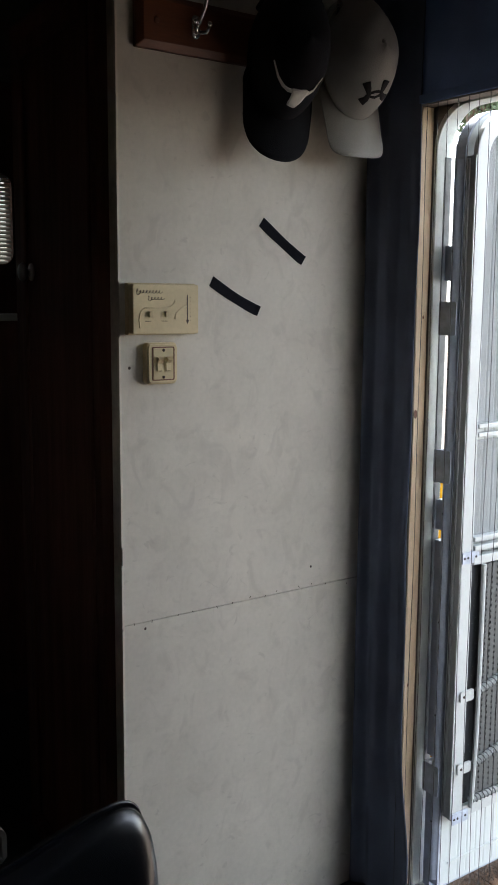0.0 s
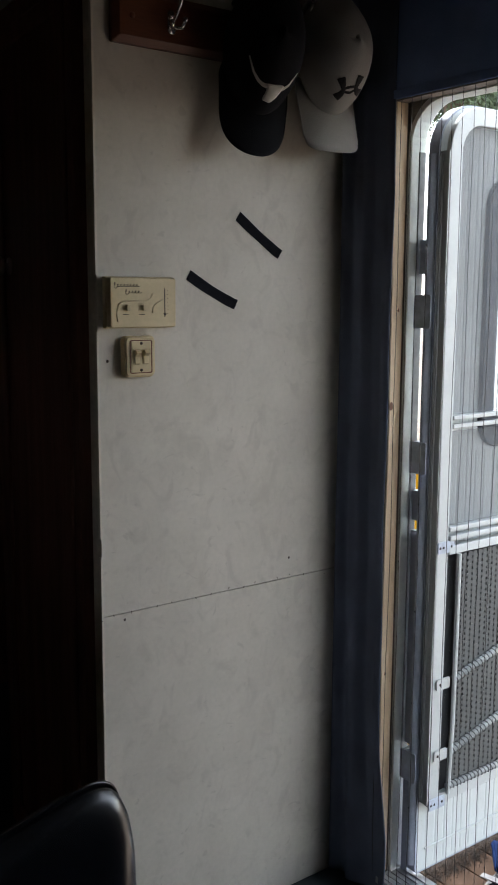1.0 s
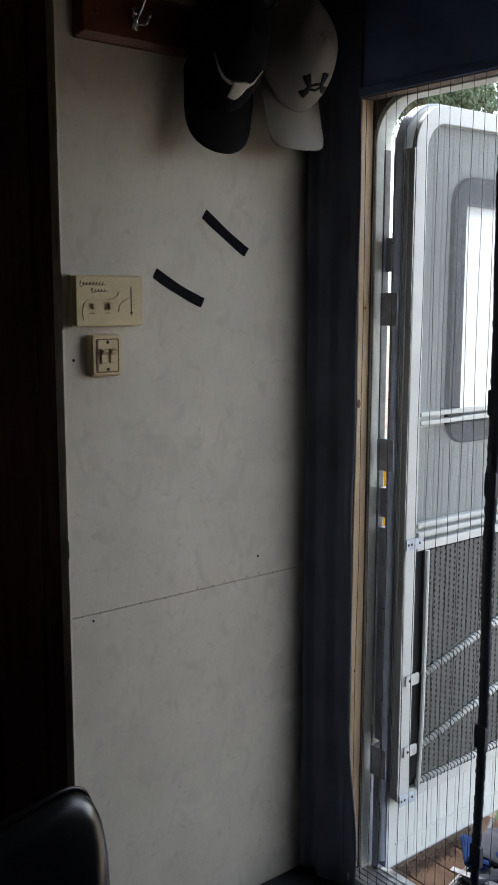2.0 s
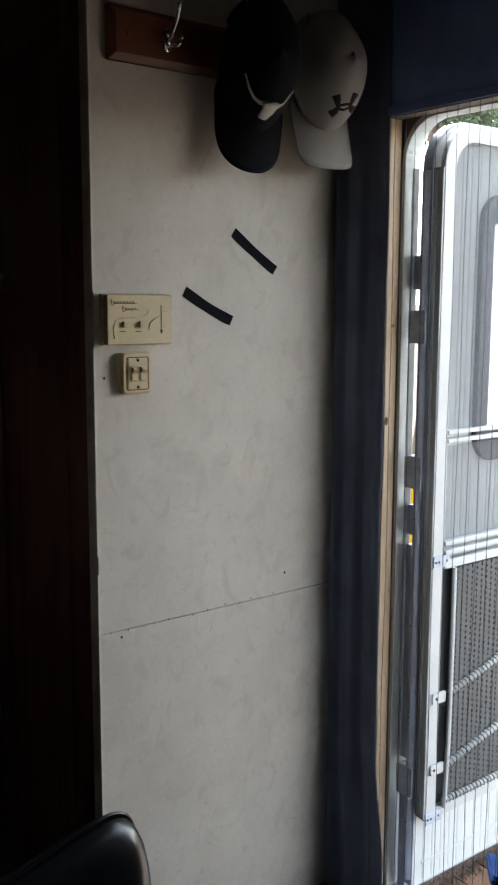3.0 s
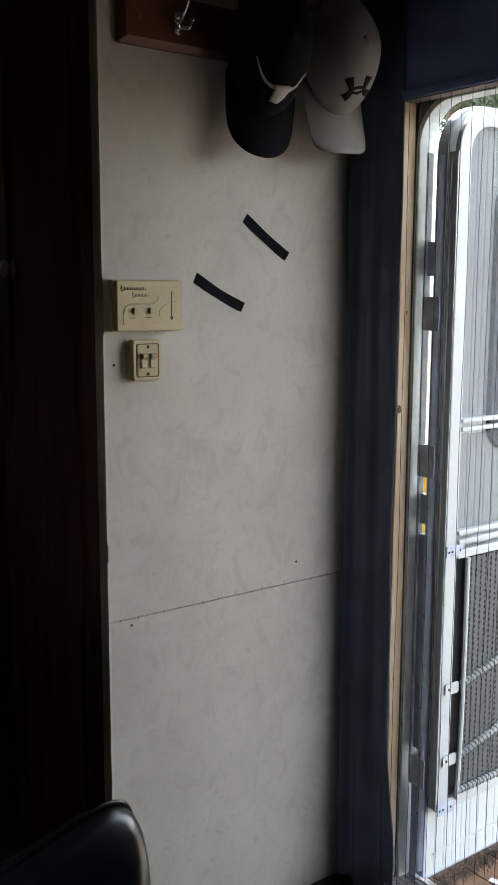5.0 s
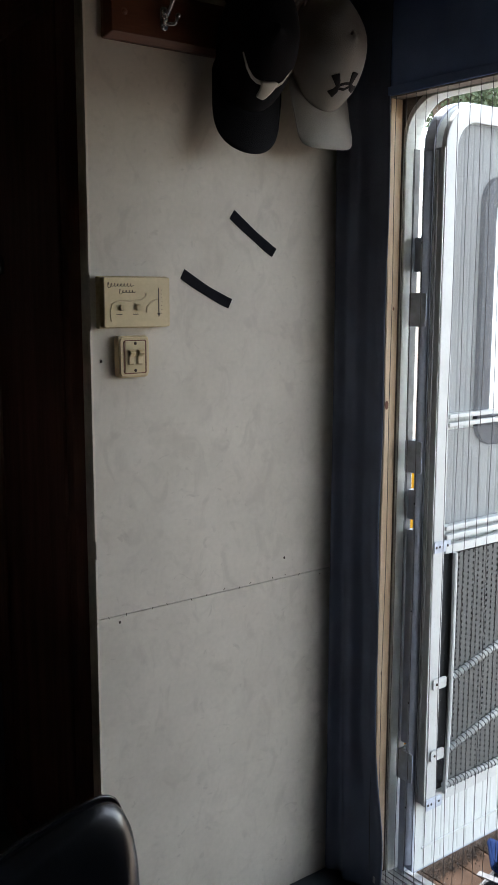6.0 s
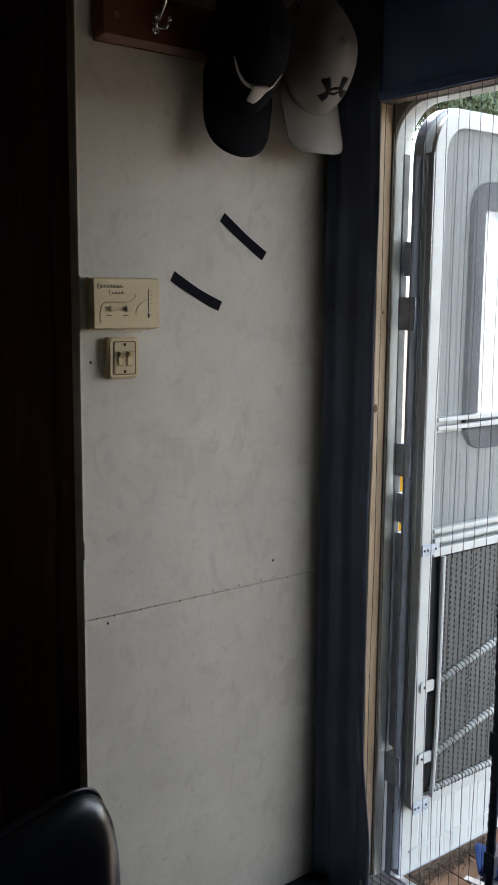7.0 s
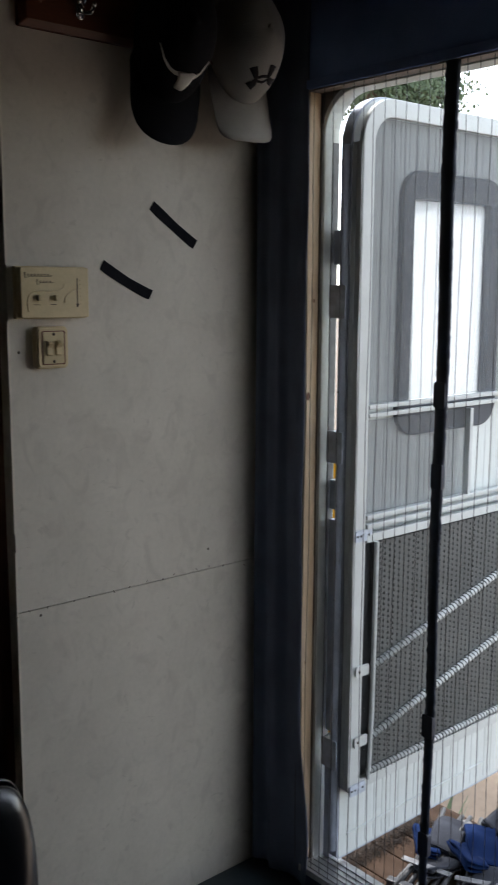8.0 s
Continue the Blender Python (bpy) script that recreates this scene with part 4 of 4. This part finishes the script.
def fold(c, length, width, layers, thick, rz, rx, seed):
    """Stack of folded canvas: a sheet laid back and forth with soft bends."""
    bm = bmesh.new()
    r = random.Random(seed)
    m = Matrix.Translation(c) @ Matrix.Rotation(radians(rz), 4, "Z") @ Matrix.Rotation(radians(rx), 4, "X")
    path, n = [], 10
    for k in range(layers):
        for i in range(n + 1):
            u = i / n if k % 2 == 0 else 1 - i / n
            path.append((-width / 2 + width * u + r.uniform(-0.001, 0.001), k * thick * 1.5 + 0.3 * thick * math.sin(u * 7 + k)))
    prev = None
    for i, (y, z) in enumerate(path):
        cur = []
        for q in range(9):
            x = -length / 2 + length * q / 8
            sag = 0.006 * math.sin(x * 25 + seed) + 0.003 * math.sin(x * 60 + i * 0.2)
            cur.append(bm.verts.new(m @ Vector((x, y + 0.3 * sag, max(0.0, z + sag)))))
        if prev:
            for q in range(8):
                bm.faces.new((prev[q], prev[q + 1], cur[q + 1], cur[q]))
        prev = cur
    return bm


def camp_chair(at, rz, order, seed):
    """Folded camp chair lying flat: bundle of tubes, folded slings and webbing."""
    c = thing("folded_camp_chair", "folded blue and grey canvas camp chair on the deck", "camp chair", at, "folded chairs on the deck")
    c.rotation_euler = (0, 0, radians(rz))
    r = random.Random(seed)
    for k in range(7):
        bm = bmesh.new()
        y = -0.06 + 0.02 * k
        z0 = 0.012 + 0.008 * (k % 3)
        e = r.uniform(-0.03, 0.03)
        tube(bm, ((-0.2 + r.uniform(-0.02, 0.02), y, z0), (0.0, y * 0.8, z0 + 0.012), (0.2 + r.uniform(-0.02, 0.02), y + e, z0 + 0.03)), 0.0075, 8)
        part("tube", bm, M_DULLTUBE if k in (0, 3) else M_BLACKPL, c, smooth=True)
        bm = bmesh.new()
        tube(bm, ((-0.222, y, z0 - 0.001), (-0.195, y, z0)), 0.0105, 8)
        part("end_cap", bm, M_BLACKPL if k % 2 else M_DULLTUBE, c)
    for k, (x, y, z, le, wd, ly, a, b) in enumerate(((0.09, 0.01, 0.035, 0.17, 0.085, 4, 12, 8), (-0.04, -0.025, 0.032, 0.12, 0.075, 3, -22, -14), (0.02, 0.045, 0.05, 0.13, 0.06, 3, 30, 20))):
        sl = part("sling", fold((x, y, z), le, wd, ly, 0.006, a, b, seed + k), order[k], c, smooth=True)
        so = sl.modifiers.new("thick", "SOLIDIFY")
        so.thickness = 0.003
    for x in (-0.15, 0.16):
        part("bracket", block(x - 0.011, x + 0.011, -0.07, 0.07, 0.0, 0.035), M_BLACKPL, c, bevel=0.003)
    part("webbing", block(-0.095, -0.075, -0.075, 0.06, 0.058, 0.061), M_DULLTUBE, c, "grey webbing strap", bevel=0.001)
    return c


camp_chair((0.42, -0.245, -0.149), 14, (M_GREYCLOTH, M_GREYCLOTH, M_BLUE), 2)
camp_chair((0.46, -0.36, -0.149), 30, (M_BLUE, M_GREYCLOTH, M_BLUE), 7)
camp_chair((0.64, -0.30, -0.149), -30, (M_GREYCLOTH, M_BLUE, M_GREYCLOTH), 11)

# very dark leaf litter on the deck below the open door
litter = thing("leaf_litter", "strip of dry brown leaves and dirt on the deck", "leaf litter", (0.35, -0.075, -0.1495), kind="stuff")
bm = bmesh.new()
rnd = random.Random(12)
for k in range(2600):
    x, y = rnd.uniform(-0.28, 0.25), rnd.gauss(0.0, 0.018)
    a, q, w = rnd.uniform(0, 6.28), rnd.uniform(0.002, 0.0055), rnd.uniform(0.001, 0.0028)
    d, n_ = Vector((math.cos(a), math.sin(a), 0)), Vector((-math.sin(a), math.cos(a), 0))
    p = Vector((x, y, 0.001 + rnd.uniform(0.0, 0.016) * math.exp(-(y / 0.02) ** 2)))
    v = [bm.verts.new(t_) for t_ in (p - d * q, p + n_ * w + Vector((0, 0, 0.003)), p + d * q, p - n_ * w + Vector((0, 0, 0.003)))]
    bm.faces.new(v)
part("leaves", bm, M_LITTER, litter)

tuft = thing("grass_tuft", "small tuft of pale green weeds by the deck", "plant", (0.72, 0.03, -0.5))
bm = bmesh.new()
rnd = random.Random(3)
for k in range(60):
    a, r, h = rnd.uniform(0, 6.28), rnd.uniform(0, 0.07), rnd.uniform(0.15, 0.36)
    p = Vector((r * math.cos(a), r * math.sin(a), 0))
    d = Vector((math.cos(a), math.sin(a), 0)) * rnd.uniform(0.02, 0.1)
    s = Vector((-math.sin(a), math.cos(a), 0)) * 0.006
    v = [bm.verts.new(q) for q in (p - s, p + s, p + d * 0.5 + s * 1.4 + Vector((0, 0, h * 0.7)), p + d * 0.5 - s * 1.4 + Vector((0, 0, h * 0.7)), p + d + Vector((0, 0, h)))]
    bm.faces.new(v[:4]), bm.faces.new((v[3], v[2], v[4]))
tagged(part("blades", bm, M_LEAF, tuft), kind="stuff")

drum = thing("yellow_drum", "yellow plastic drum on the sandy ground", "drum", (1.45, 1.1, -0.5))
bm = bmesh.new()
tube(bm, [(0, 0, 1.13 * z) for z in (0.0, 0.02, 0.3, 0.32, 0.34, 0.36, 0.68, 0.7, 0.72, 0.74, 1.06, 1.1)], [0.2, 0.23, 0.23, 0.24, 0.24, 0.23, 0.23, 0.24, 0.24, 0.23, 0.23, 0.21], 24)
part("body", bm, M_YELLOW, drum, smooth=True)
part("lid", block(-0.08, 0.08, -0.03, 0.03, 1.243, 1.27), M_BLACKPL, drum, bevel=0.01)


def tree(at, height, spread, seed, leaves):
    t = thing("tree", "leafy green tree behind the caravan pitch", "tree", at, "trees beyond the door")
    r = random.Random(seed)
    bm = bmesh.new()
    tube(bm, [(0.1 * math.sin(z), 0.08 * math.cos(z * 1.3), z) for z in (height * k / 8 for k in range(9))], [0.17 * (1 - 0.85 * k / 8) for k in range(9)], 10)
    tips = []
    for k in range(14):
        a, z0 = r.uniform(0, 6.28), height * r.uniform(0.66, 0.95)
        l = spread * r.uniform(0.5, 1.0)
        e = Vector((math.cos(a) * l, math.sin(a) * l, z0 + r.uniform(-0.2, 0.9)))
        tube(bm, ((0.1 * math.sin(z0), 0.08 * math.cos(z0 * 1.3), z0), e * 0.5 + Vector((0, 0, z0 * 0.5 + 0.1)), e), [0.05, 0.035, 0.01], 6)
        tips += [e, e * 0.7 + Vector((0, 0, z0 * 0.3)), e * 0.45 + Vector((0, 0, z0 * 0.55))]
    part("trunk", bm, M_BARK, t, smooth=True)
    verts, faces = [], []
    for _ in range(leaves):
        c = r.choice(tips) + Vector((r.gauss(0, 0.28), r.gauss(0, 0.28), r.gauss(0, 0.22))) * spread * 0.6
        q = Euler((r.uniform(0, 6), r.uniform(0, 6), r.uniform(0, 6))).to_matrix()
        b, s = len(verts), r.uniform(0.02, 0.04)
        verts.extend(c + q @ Vector(p) * s for p in ((-1, 0, 0), (0, -0.5, 0.15), (1, 0, 0), (0, 0.5, 0.15)))
        faces.append((b, b + 1, b + 2, b + 3))
    me = bpy.data.meshes.new("crown")
    me.from_pydata(verts, [], faces)
    me.materials.append(M_LEAF)
    cr = new("crown", me)
    cr.parent = t
    tagged(cr, kind="stuff")


tree((7.0, 5.9, -0.5), 5.6, 0.95, 5, 30000)
